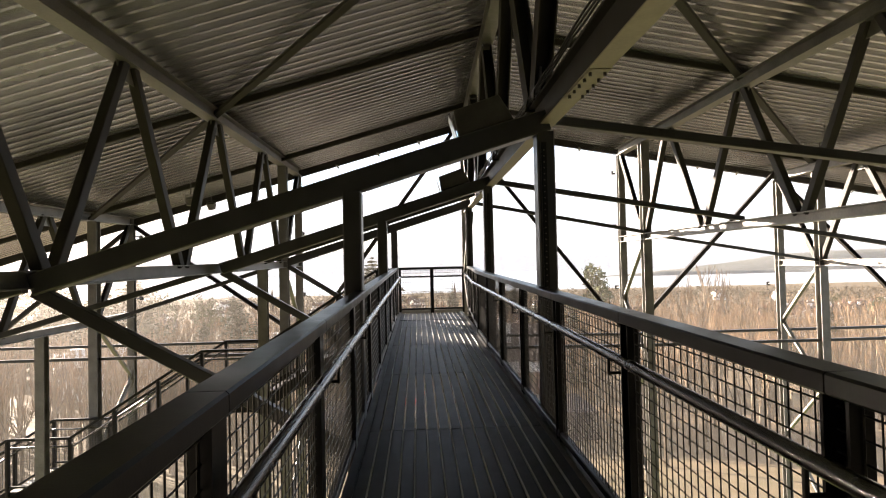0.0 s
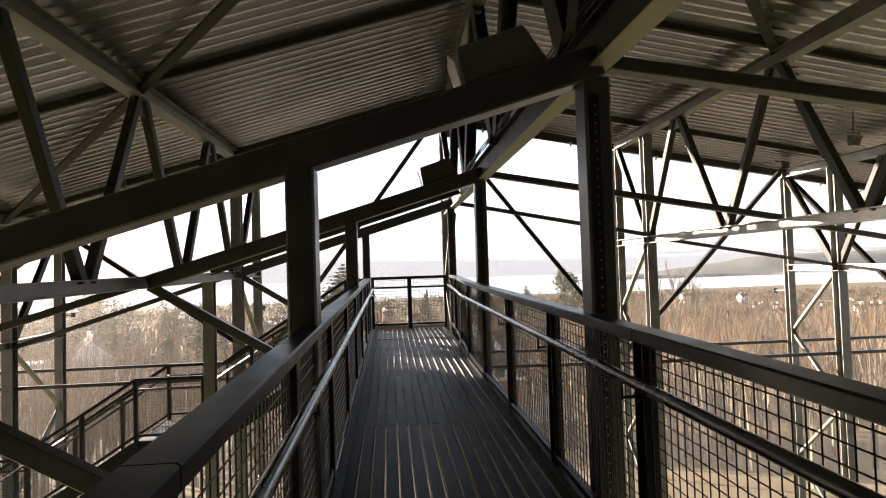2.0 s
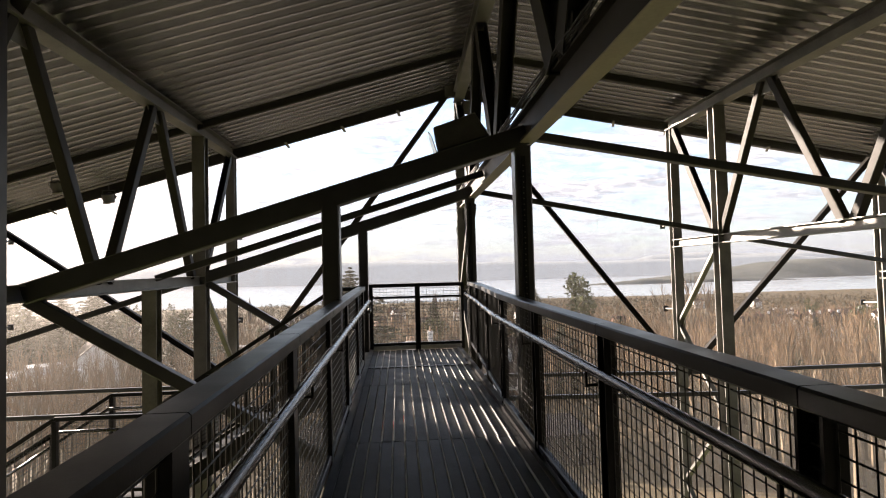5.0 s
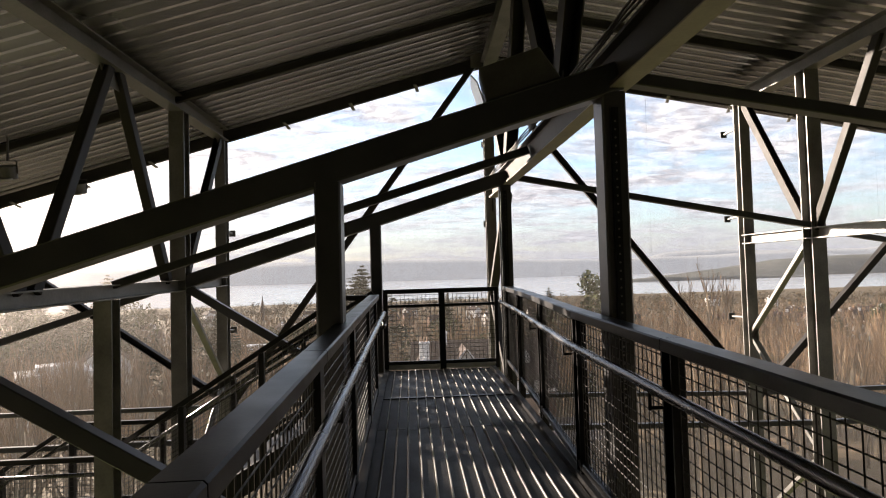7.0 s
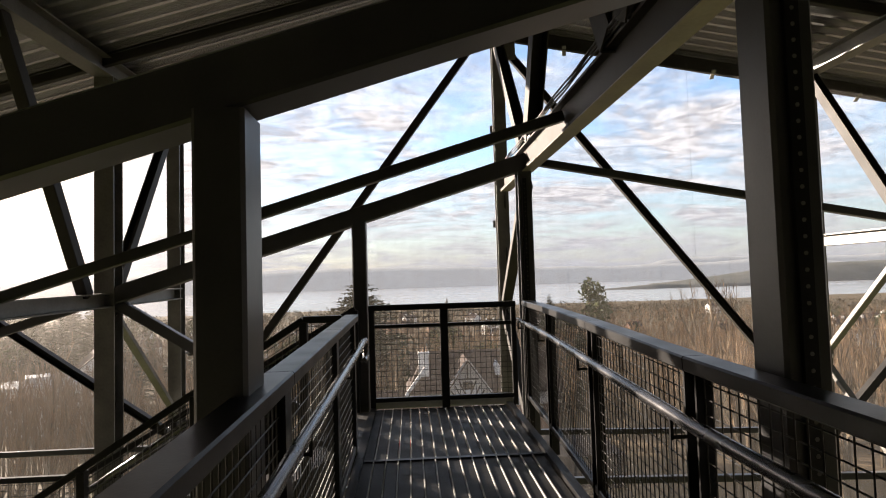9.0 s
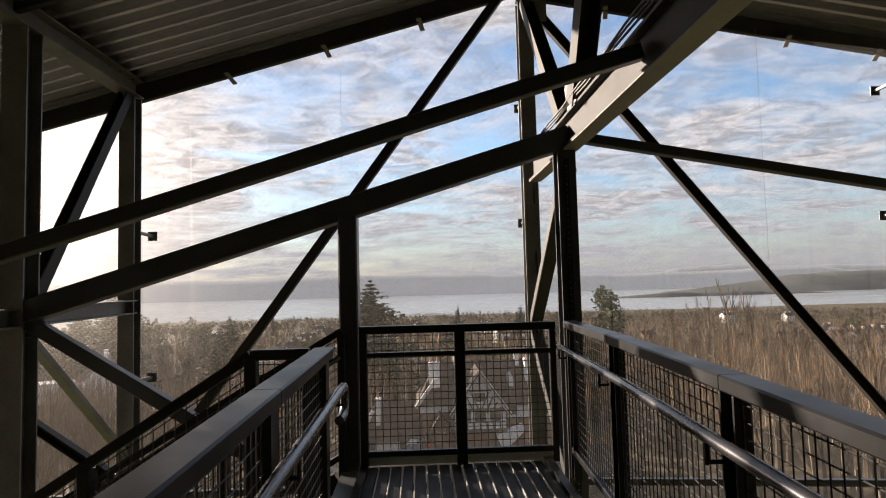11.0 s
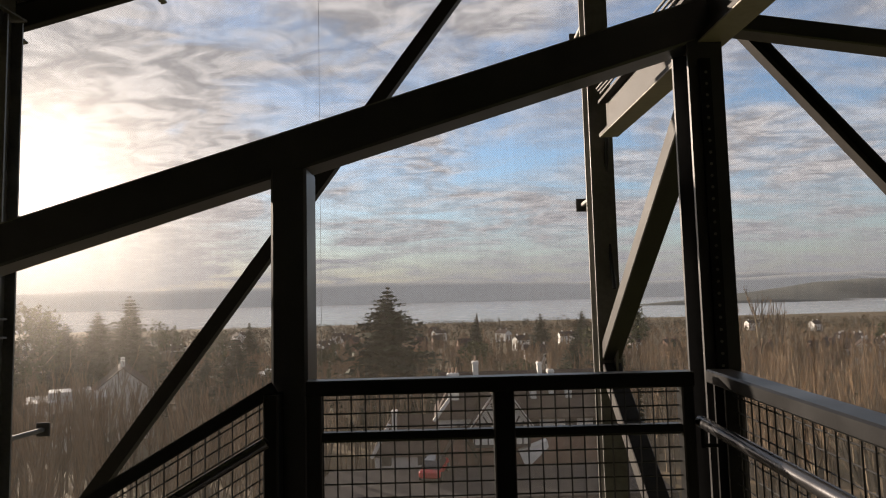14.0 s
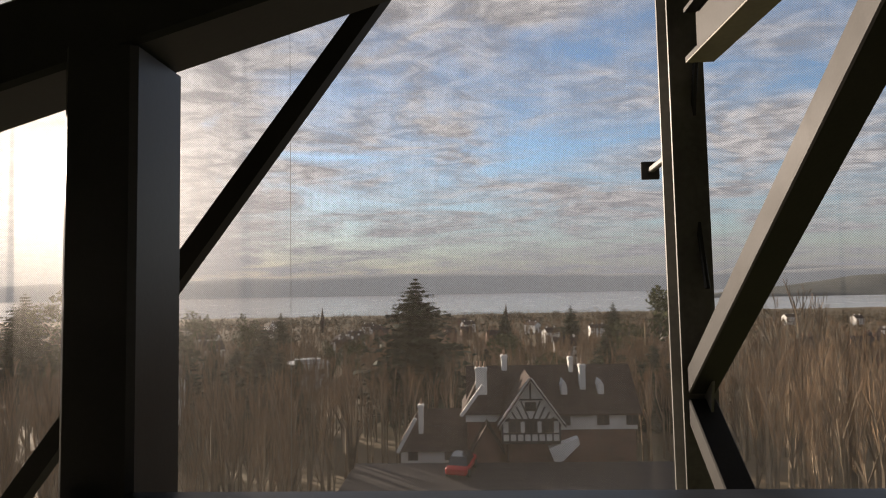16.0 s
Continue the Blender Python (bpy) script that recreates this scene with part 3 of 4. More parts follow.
# ---- lamps ----
def floodlight(x, y, z):
    root = thing("floodlight", "dark box floodlight fixed on the portal beam", "floodlight", "floodlights", at=(x, y, z))
    root.rotation_euler = (radians(-20), radians(-17), 0)
    bm = bmesh.new()
    a = [(-0.21, -0.05, 0.13), (0.21, -0.05, 0.15), (0.25, -0.05, -0.13), (-0.25, -0.05, -0.13)]
    f = [bm.verts.new(p) for p in a]
    g = [bm.verts.new((p[0], 0.07, p[2])) for p in a]
    bm.faces.new(f)
    bm.faces.new(g[::-1])
    for i in range(4):
        bm.faces.new((f[i], g[i], g[(i + 1) % 4], f[(i + 1) % 4]))
    bmesh.ops.bevel(bm, geom=list(bm.edges), offset=0.01, segments=1, affect='EDGES')
    part("housing", bm, LAMPGREY, root)
    bm = bmesh.new()
    box(bm, -0.14, 0.14, 0.071, 0.078, -0.09, 0.1)
    part("lens", bm, LAMPGLASS, root, "pale glass lens")
    # pale cheek plate standing beside the housing
    bm = bmesh.new()
    hexa = [(-0.06, 0.02), (0.02, 0.14), (0.14, 0.14), (0.20, 0.0), (0.14, -0.15), (0.0, -0.15)]
    f = [bm.verts.new((-0.262, p, q)) for p, q in hexa]
    g = [bm.verts.new((-0.254, p, q)) for p, q in hexa]
    bm.faces.new(f[::-1])
    bm.faces.new(g)
    for i in range(6):
        bm.faces.new((f[i], f[(i + 1) % 6], g[(i + 1) % 6], g[i]))
    part("cheek_plate", bm, PALE, root, "pale six-sided cheek plate")
    bm = bmesh.new()
    box(bm, -0.03, 0.03, 0.0, 0.05, -0.24, -0.12)
    part("bracket", bm, LAMPGREY, root)


floodlight(0.58, 5.05, 2.42)
floodlight(0.62, 9.72, 2.54)


def spot_lamp(x, y, z, top):
    root = thing("spot_lamp", "small round dark spot lamp hanging from the roof edge", "lamp", "spot lamps", at=(x, y, z))
    bm = bmesh.new()
    bmesh.ops.create_cone(bm, cap_ends=True, segments=16, radius1=0.10, radius2=0.12, depth=0.17, matrix=Matrix.Rotation(radians(20), 4, 'X'))
    part("housing", bm, LAMPGREY, root)
    bm = bmesh.new()
    bmesh.ops.create_cone(bm, cap_ends=True, segments=16, radius1=0.085, radius2=0.085, depth=0.02, matrix=Matrix.Translation((0, -0.033, -0.088)) @ Matrix.Rotation(radians(20), 4, 'X'))
    part("lens", bm, LAMPGLASS, root, "pale glass lens")
    bm = bmesh.new()
    for s in (-1, 1):
        sweep(bm, (s * 0.125, 0, -0.02), (s * 0.11, 0, 0.15), rect(0.02, 0.006, 0.001))
    sweep(bm, (-0.12, 0, 0.15), (0.12, 0, 0.15), rect(0.03, 0.006, 0.001))
    sweep(bm, (0, 0, 0.15), (0, 0, top - z), ring(0.014, 8))
    part("yoke", bm, LAMPGREY, root)


for x, y, z in ((-5.23, 13.9, 2.75), (-5.5, 16.05, 2.85), (8.35, 11.6, 3.3)):
    spot_lamp(x, y, z, roof_z(x))

# ---- walkway ----
XL, XR = -0.40, 0.97          # clear edges of the deck
Y0, Y1 = -2.0, 14.06
RAIL_H = 1.09


def wires(bm, p0, p1, h0, h1, r=0.0031, cell=0.0555, off=(0, 0.005, 0)):
    """Square wire mesh between two feet p0 and p1, from h0 to h1 above them."""
    p0, p1 = Vector(p0), Vector(p1)
    k = max(2, int(round(math.hypot(p1.x - p0.x, p1.y - p0.y) / cell)))
    up = Vector((0, 0, 1))
    for i in range(k + 1):
        f = p0.lerp(p1, i / k)
        sweep(bm, f + up * h0, f + up * h1, ring(r, 4), caps=False)
    z = h0 + 0.02
    o = Vector(off)
    while z < h1:
        sweep(bm, p0 + up * z + o, p1 + up * z + o, ring(r, 4), caps=False)
        z += cell


def bend(name, pts, r, material, parent, label):
    """A round bar through pts with a smooth turn."""
    cu = bpy.data.curves.new(name, 'CURVE')
    cu.dimensions, cu.bevel_depth, cu.bevel_resolution, cu.use_fill_caps = '3D', r, 4, True
    sp = cu.splines.new('POLY')
    sp.points.add(len(pts) - 1)
    for s, p in zip(sp.points, pts):
        s.co = (*p, 1)
    cu.materials.append(material)
    ob = new(name, cu)
    ob.parent = parent
    if label:
        ob["label"] = label
    return ob


def rails(name, x0, side, y_to, label, flare=0.0):
    """side: +1 where the walkway lies towards +x of this railing; flare: how it widens towards the landing."""
    def xf(y):
        return x0 + flare * max(0.0, y - 9.7)

    root = thing(name, label, "railing", "walkway railings")
    ys = [1.36 + 1.425 * k for k in range(-2, 10) if 1.36 + 1.425 * k < y_to - 0.3]
    stops = [Y0] + ys + [y_to]
    h = RAIL_H
    for a, b in zip(stops, stops[1:]):
        za, zb = floor_z(a), floor_z(b)
        g = 0.003
        bar("top_rail", (xf(a), a + g, za + h - 0.028), (xf(b), b - g, zb + h - 0.028), rect(0.105, 0.056, 0.007), RAIL, root)
        bar("bottom_rail", (xf(a), a, za + 0.075), (xf(b), b, zb + 0.075), rect(0.05, 0.05), RAIL, root)
        bm = bmesh.new()
        wires(bm, (xf(a), a, za), (xf(b), b, zb), 0.09, h - 0.05, off=(0.005, 0, 0))
        part("mesh_panel", bm, WIRE, root, "square welded wire mesh")
    for y in ys + [y_to - 0.07]:
        z, x = floor_z(y), xf(y)
        bar("post", (x, y, z - 0.14), (x, y, z + h - 0.056), chan(0.06, 0.10), RAIL, root, up=(0, 1, 0))
        bm = bmesh.new()
        sweep(bm, (x + side * 0.05, y, z + 0.80), (x + side * 0.105, y, z + 0.80), ring(0.008, 8))
        sweep(bm, (x + side * 0.105, y, z + 0.792), (x + side * 0.105, y, z + 0.865), ring(0.008, 8))
        part("bracket", bm, RAIL, root)
    xh, r = x0 + side * 0.105, 0.024
    pts = [(xh, Y0, floor_z(Y0) + 0.89), (xh, 9.7, floor_z(9.7) + 0.89), (xf(min(Y_RAMP, y_to)) + side * 0.105, min(Y_RAMP, y_to), floor_z(min(Y_RAMP, y_to)) + 0.89)]
    if side > 0:
        for i in range(1, 9):
            a = radians(180 * i / 8)
            pts.append((xh, y_to - 0.05 + 0.07 * math.sin(a), 0.89 - 0.07 + 0.07 * math.cos(a)))
        pts.append((xh, y_to - 0.2, 0.75))
    else:
        pts.append((xf(y_to) + side * 0.105, y_to - 0.05, 0.89))
    bend("handrail", pts, r, TUBE, root, "round steel handrail")
    return root


rails("railing", -0.485, 1, 12.5, "dark steel walkway railing with wire mesh infill")
rails("railing", 1.005, -1, 14.08, "dark steel walkway railing with wire mesh infill", 0.05)


def deck():
    root = thing("walkway_deck", "dark ribbed grip-plank walkway deck", "walkway", kind="structure")
    for x in (XL - 0.03, XR + 0.03):
        for a, b in ((Y0, Y_RAMP), (Y_RAMP, Y1)):
            bar("edge_beam", (x, a, floor_z(a) - 0.09), (x, b, floor_z(b) - 0.09), chan(0.06, 0.24), RAIL, root)
    n, w, x0 = 15, 0.0921, -0.4161
    spans = [Y0, 0.37, 2.53, 4.69, 6.85, 9.01, 11.17, Y_RAMP, Y1]
    for k, (a, b) in enumerate(zip(spans, spans[1:])):
        shift = 0.007 * (k % 2)
        for i in range(n):
            x = x0 + w * (i + 0.5)
            p, q = (x, a + 0.004, floor_z(a) - 0.02), (x, b - 0.004, floor_z(b) - 0.02)
            plank = bar("plank", p, q, rect(w - 0.010, 0.035, 0.004), PLANK, root)
            xr = x + w / 2 + shift
            if i < n - 1:
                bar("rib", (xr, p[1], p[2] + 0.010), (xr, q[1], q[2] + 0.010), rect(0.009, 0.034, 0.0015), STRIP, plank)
    bar("nosing", (XL, Y_RAMP, 0.004), (XR, Y_RAMP, 0.004), rect(0.05, 0.008, 0.002), RAIL, root)
    return root


deck()


def end_rail():
    root = thing("end_railing", "dark steel railing with mesh closing the walkway's end", "railing")
    y, h = 14.05, RAIL_H
    x0, x1 = -0.46, 1.07
    xm = 0.33
    bar("top_rail", (x0, y, h - 0.03), (x1 + 0.025, y, h - 0.03), rect(0.07, 0.06), RAIL, root)
    bar("mid_rail", (x0, y, 0.865), (x1, y, 0.865), rect(0.04, 0.035), RAIL, root)
    bar("bottom_rail", (x0, y, 0.10), (x1, y, 0.10), rect(0.05, 0.045), RAIL, root)
    for x, w in ((x0 + 0.03, 0.06), (xm, 0.085), (x1, 0.05)):
        bar("post", (x, y, 0.0), (x, y, h - 0.06), rect(w, 0.06), RAIL, root, up=(0, 1, 0))
    for a, b in ((x0 + 0.06, xm - 0.04), (xm + 0.04, x1 - 0.02)):
        bm = bmesh.new()
        wires(bm, (a, y, 0), (b, y, 0), 0.1, h - 0.05)
        part("mesh_panel", bm, WIRE, root, "square welded wire mesh")
    bm = bmesh.new()
    box(bm, x0, x1, y + 0.04, y + 0.06, 0.0, 0.07)
    part("toe_board", bm, STRIP, root, "pale metal toe board")
    return root


end_rail()


# ---- stairs down from the landing ----
def stairs():
    root = thing("staircase", "dark steel stairs descending from the landing in flights", "stairs")
    ya, yb = 12.56, 13.98
    for (xa, za), (xb, zb) in zip(STAIR, STAIR[1:]):
        for y in (ya - 0.02, yb + 0.02):
            bar("stringer", (xa, y, za - 0.12), (xb, y, zb - 0.12), chan(0.06, 0.24), RAIL, root)
        if za == zb:
            bm = bmesh.new()
            box(bm, xb, xa, ya, yb, za - 0.05, za, 0.004)
            part("landing", bm, TREAD, root)
        else:
            n = round((za - zb) / 0.178)
            for i in range(n - 1):
                x = xa + (xb - xa) * (i + 0.5) / (n - 0.5)
                z = za + (zb - za) * (i + 1) / n
                bm = bmesh.new()
                box(bm, x - 0.15, x + 0.15, ya, yb, z - 0.04, z, 0.004)
                part("tread", bm, TREAD, root)
    bm = bmesh.new()
    box(bm, STAIR[0][0], XL - 0.06, ya, yb, -0.05, -0.004)
    part("landing", bm, TREAD, root)
    return root


def stair_rail(y, x_start, label):
    root = thing("stair_railing", label, "railing", "stair railings")
    line = [(x_start, 0.0), (x_start - 0.30, 0.0)] + STAIR[1:] if x_start != STAIR[0][0] else STAIR
    h = RAIL_H
    side = 1 if y < 13 else -1
    for (xa, za), (xb, zb) in zip(line, line[1:]):
        bar("top_rail", (xa, y, za + h - 0.03), (xb, y, zb + h - 0.03), rect(0.06, 0.055), RAIL, root)
        bar("handrail", (xa, y + side * 0.09, za + 0.87), (xb, y + side * 0.09, zb + 0.87), ring(0.022, 10), TUBE, root, "round steel handrail", smooth=True)
        bar("bottom_rail", (xa, y, za + 0.1), (xb, y, zb + 0.1), rect(0.045, 0.045), RAIL, root)
        n = max(1, round(abs(xb - xa) / 1.0))
        for i in range(n):
            x0, x1 = xa + (xb - xa) * i / n, xa + (xb - xa) * (i + 1) / n
            z0, z1 = za + (zb - za) * i / n, za + (zb - za) * (i + 1) / n
            bar("post", (x0, y, z0 - 0.15), (x0, y, z0 + h - 0.05), rect(0.06, 0.08), RAIL, root, up=(0, 1, 0))
            bm = bmesh.new()
            wires(bm, (x0, y, z0), (x1, y, z1), 0.1, h - 0.05)
            part("mesh_panel", bm, WIRE, root, "square welded wire mesh")


stairs()
stair_rail(12.5, -0.56, "dark steel stair railing with mesh and steel handrail")
stair_rail(14.05, STAIR[0][0], "dark steel stair railing with mesh and steel handrail")


# ---- chain mail curtain ----
def curtain(name, p, q, z_p, z_q, label):
    bm = bmesh.new()
    n = 48
    uv = bm.loops.layers.uv.new("UVMap")
    length = (Vector(q) - Vector(p)).length
    cols = []
    for i in range(n + 1):
        u = i / n
        b = Vector(p).lerp(Vector(q), u)
        wob = 0.03 * math.sin(u * 37) + 0.02 * math.sin(u * 83)
        nrm = Vector((-(q[1] - p[1]), q[0] - p[0], 0)).normalized()
        zt = z_p + (z_q - z_p) * u
        cols.append((bm.verts.new((b.x + nrm.x * wob, b.y + nrm.y * wob, -9.6)), bm.verts.new((b.x, b.y, zt)), u * length, zt))
    for a, b in zip(cols, cols[1:]):
        f = bm.faces.new((a[0], b[0], b[1], a[1]))
        for lp, w in zip(f.loops, ((a[2], -9.6), (b[2], -9.6), (b[2], b[3]), (a[2], a[3]))):
            lp[uv].uv = w
    ob = link(name, bm, MAIL)
    return tagged(ob, label, "curtain", "chain mail curtains")


X_KINK = 5.45
def mail_y(x):
    return y_out(x) + 0.6


END = "fine steel chain mail hanging as the end wall"
SIDE = "fine steel chain mail hanging as a side wall"
for a, b, label in (((RIDGE_X, mail_y(0)), (-13.4, mail_y(0)), END), ((RIDGE_X + 0.002, mail_y(0)), (X_KINK, mail_y(X_KINK)), END), ((X_KINK + 0.002, mail_y(X_KINK)), (15.6, mail_y(15.6)), END),
                    ((-13.4, mail_y(0)), (-13.4, BACK_Y), SIDE), ((15.6, mail_y(15.6)), (15.6, BACK_Y), SIDE)):
    curtain("chain_mail_curtain", (*a, 0), (*b, 0), roof_z(a[0]) + 0.1, roof_z(b[0]) + 0.1, label)
for x in (-0.9, 4.15, -5.6, 8.2):
    bm = bmesh.new()
    sweep(bm, (x, mail_y(x) - 0.05, -9.5), (x, mail_y(x) - 0.05, roof_z(x) - 0.1), ring(0.0014, 4))
    tagged(link("seam_wire", bm, GALV), "thin vertical seam wire of the mail curtain", "wire", "seam wires")

# ---- land, water and distance ----
GROUND = mat("winter_ground", (0.15, 0.108, 0.068), (0.07, 0.062, 0.035), rough=0.95, scale=0.045, fine=0.9, bump=0.3, spec=0.1)
# sky reflection put into the water's pale base colour
WATER = mat("sky_toned_water", (0.34, 0.34, 0.335), (0.29, 0.29, 0.285), rough=0.2, scale=0.01, fine=0.3, bump=0.01)
# haze of distance put into the hill's blue-grey base
HILL = mat("hazed_far_hill", (0.15, 0.155, 0.15), (0.11, 0.117, 0.117), rough=1, scale=0.003, fine=0.02, bump=0, spec=0.0)
# green of the headland greyed: haze put into its colour
NEARHILL = mat("hazed_headland", (0.15, 0.155, 0.145), (0.10, 0.105, 0.10), rough=1, scale=0.006, fine=0.04, bump=0, spec=0.0)
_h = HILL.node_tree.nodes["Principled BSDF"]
_h.inputs["Emission Color"].default_value, _h.inputs["Emission Strength"].default_value = (0.88, 0.93, 1.0, 1), 0.09     # haze imitated by a faint glow on the hills
SEA_Z = -60.0
LAWN = mat("rough_lawn", (0.19, 0.205, 0.07), (0.09, 0.105, 0.036), rough=0.95, scale=0.25, fine=7, bump=0.4, spec=0.1)


def land_z(x, y):
    d = max(0.0, y - 5)
    return -9.5 - 52.0 * (1 - math.exp(-d / 420.0)) + 1.2 * noise.noise((x * 0.012, y * 0.012, 0)) * min(1, d / 30)


def ground():
    bm = bmesh.new()
    nx, ny = 70, 70
    grid = []
    for j in range(ny + 1):
        y = -250 + 1450 * (j / ny) ** 1.3
        row = []
        for i in range(nx + 1):
            u = i / nx * 2 - 1
            x = 2600 * math.copysign(abs(u) ** 2.2, u)
            row.append(bm.verts.new((x, y, land_z(x, y))))
        grid.append(row)
    for j in range(ny):
        for i in range(nx):
            bm.faces.new((grid[j][i], grid[j][i + 1], grid[j + 1][i + 1], grid[j + 1][i]))
    tagged(link("ground", bm, GROUND, smooth=True), "brown winter ground sloping to the water", "ground", kind="structure")
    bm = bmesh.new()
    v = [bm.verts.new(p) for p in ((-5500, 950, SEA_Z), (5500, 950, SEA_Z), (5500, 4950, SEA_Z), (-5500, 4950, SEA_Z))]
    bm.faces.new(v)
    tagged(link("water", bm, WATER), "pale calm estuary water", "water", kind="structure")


ground()
bm = bmesh.new()
bmesh.ops.create_grid(bm, x_segments=30, y_segments=30, size=1)
for w in bm.verts:
    w.co = Vector((1 + w.co.x * 19, 8 + w.co.y * 18, 0))
    w.co.z = land_z(w.co.x, w.co.y) + 0.12
tagged(link("lawn", bm, LAWN, smooth=True), "rough yellow-green winter lawn below the walkway", "lawn", kind="structure")


def hills(name, dist, x0, x1, base_h, amp, seed, label, material=None, depth=500, taper=6.0):
    bm = bmesh.new()
    n = 200
    rows = []
    for i in range(n + 1):
        u = i / n
        x = x0 + (x1 - x0) * u
        h = base_h + amp * noise.noise((u * 5 + seed, seed, 0)) + amp * 0.3 * noise.noise((u * 22 + seed, 3, seed)) + amp * 0.07 * noise.noise((u * 90, 1, seed))
        h = max(2.0, h) * min(1, u * taper, (1 - u) * taper) ** 0.7
        rows.append([bm.verts.new((x, dist + depth * f, SEA_Z - 1 + h * g)) for f, g in ((0, 0), (0.15, 0.35), (0.35, 0.75), (0.6, 1.0), (1, 0))])
    for a, b in zip(rows, rows[1:]):
        for k in range(4):
            bm.faces.new((a[k], b[k], b[k + 1], a[k + 1]))
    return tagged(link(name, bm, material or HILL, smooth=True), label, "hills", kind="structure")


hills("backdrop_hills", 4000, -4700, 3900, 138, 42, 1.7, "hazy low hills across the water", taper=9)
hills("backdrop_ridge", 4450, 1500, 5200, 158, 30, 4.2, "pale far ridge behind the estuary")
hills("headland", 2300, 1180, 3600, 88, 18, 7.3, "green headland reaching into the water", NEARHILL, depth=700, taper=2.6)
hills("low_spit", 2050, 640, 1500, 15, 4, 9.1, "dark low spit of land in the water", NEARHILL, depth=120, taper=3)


# ---- trees ----
def tube(out, p, q, r0, r1, k=3):
    d, s, u, _ = axes(p, q)
    base = len(out[0])
    for c, r in ((Vector(p), r0), (Vector(q), r1)):
        for i in range(k):
            a = 2 * math.pi * i / k
            out[0].append(tuple(c + (s * math.cos(a) + u * math.sin(a)) * r))
    for i in range(k):
        j = (i + 1) % k
        out[1].append((base + i, base + j, base + k + j, base + k + i))


def bare_tree(rng, h, forks=(5, 4, 3), slim=1.0):
    """Wood and twigs of one leafless tree: two (verts, faces)."""
    wood, twig = ([], []), ([], [])
    lean = Vector((rng.uniform(-0.05, 0.05), rng.uniform(-0.05, 0.05), 1))

    def grow(p, d, length, r, level):
        q = p + d * length
        tube(wood if level < 2 else twig, p, q, r, r * 0.55)
        if level == 3:
            return
        for i in range(forks[level]):
            f = rng.uniform(0.35, 1.0)
            side = Vector((rng.uniform(-1, 1), rng.uniform(-1, 1), rng.uniform(0.6, 1.7))).normalized()
            grow(p.lerp(q, f), (d * 0.85 + side * 0.52).normalized(), length * rng.uniform(0.42, 0.68), r * 0.5 * slim, level + 1)
    base = Vector((0, 0, -0.5))
    mid = lean * h * 0.3
    tube(wood, base, mid, h * 0.017, h * 0.012, 5)
    grow(mid, lean.normalized(), h * 0.42, h * 0.012, 0)
    grow(mid, (lean + Vector((rng.uniform(-0.5, 0.5), rng.uniform(-0.5, 0.5), 0))).normalized(), h * 0.36, h * 0.009, 0)
    return wood, twig


def mesh_of(name, verts, faces, material):
    me = bpy.data.meshes.new(name)
    me.from_pydata(verts, [], faces)
    me.materials.append(material)
    return me


def place(rng, az, d):
    a = radians(az)
    x, y = d * math.sin(a), 13 + d * math.cos(a)
    return x, y, land_z(x, y)


def near_trees():
    rng = random.Random(5)
    kinds = []
    for k in range(5):
        root = thing("bare_tree", "leafless brown winter tree in the hillside wood", "tree", "hillside trees")
        w, t = bare_tree(rng, 11, (7, 6, 6), 0.7)
        for nm, (v, f), m in (("trunk", w, BARK), ("crown", t, TWIG)):
            ob = new(nm, mesh_of(nm, v, f, m))
            ob.parent = root
        kinds.append(root)
    spots = []
    while len(spots) < 115:
        az = rng.uniform(-47, 50)
        d = (32 if az > -12 else 22) + 46 * rng.random() ** 0.8
        x, y, z = place(rng, az, d)
        if -10 < x < 18 and 44 < y < 74:
            continue
        if -4 < x < 13 and y > 34:
            continue
        if all((x - a) ** 2 + (y - b) ** 2 > 5 for a, b, _ in spots):
            spots.append((x, y, z))
    for i, (x, y, z) in enumerate(spots):
        m = pose(x, y, z, 0, 0, rng.uniform(0, 360))
        s = rng.uniform(0.6, 0.98)
        if i < 5:
            ob = kinds[i]
            ob.matrix_basis = m
            ob.scale = (s, s, s)
        else:
            ob = copy_thing(kinds[i % 5], m)
            ob.scale = (s, s, s)


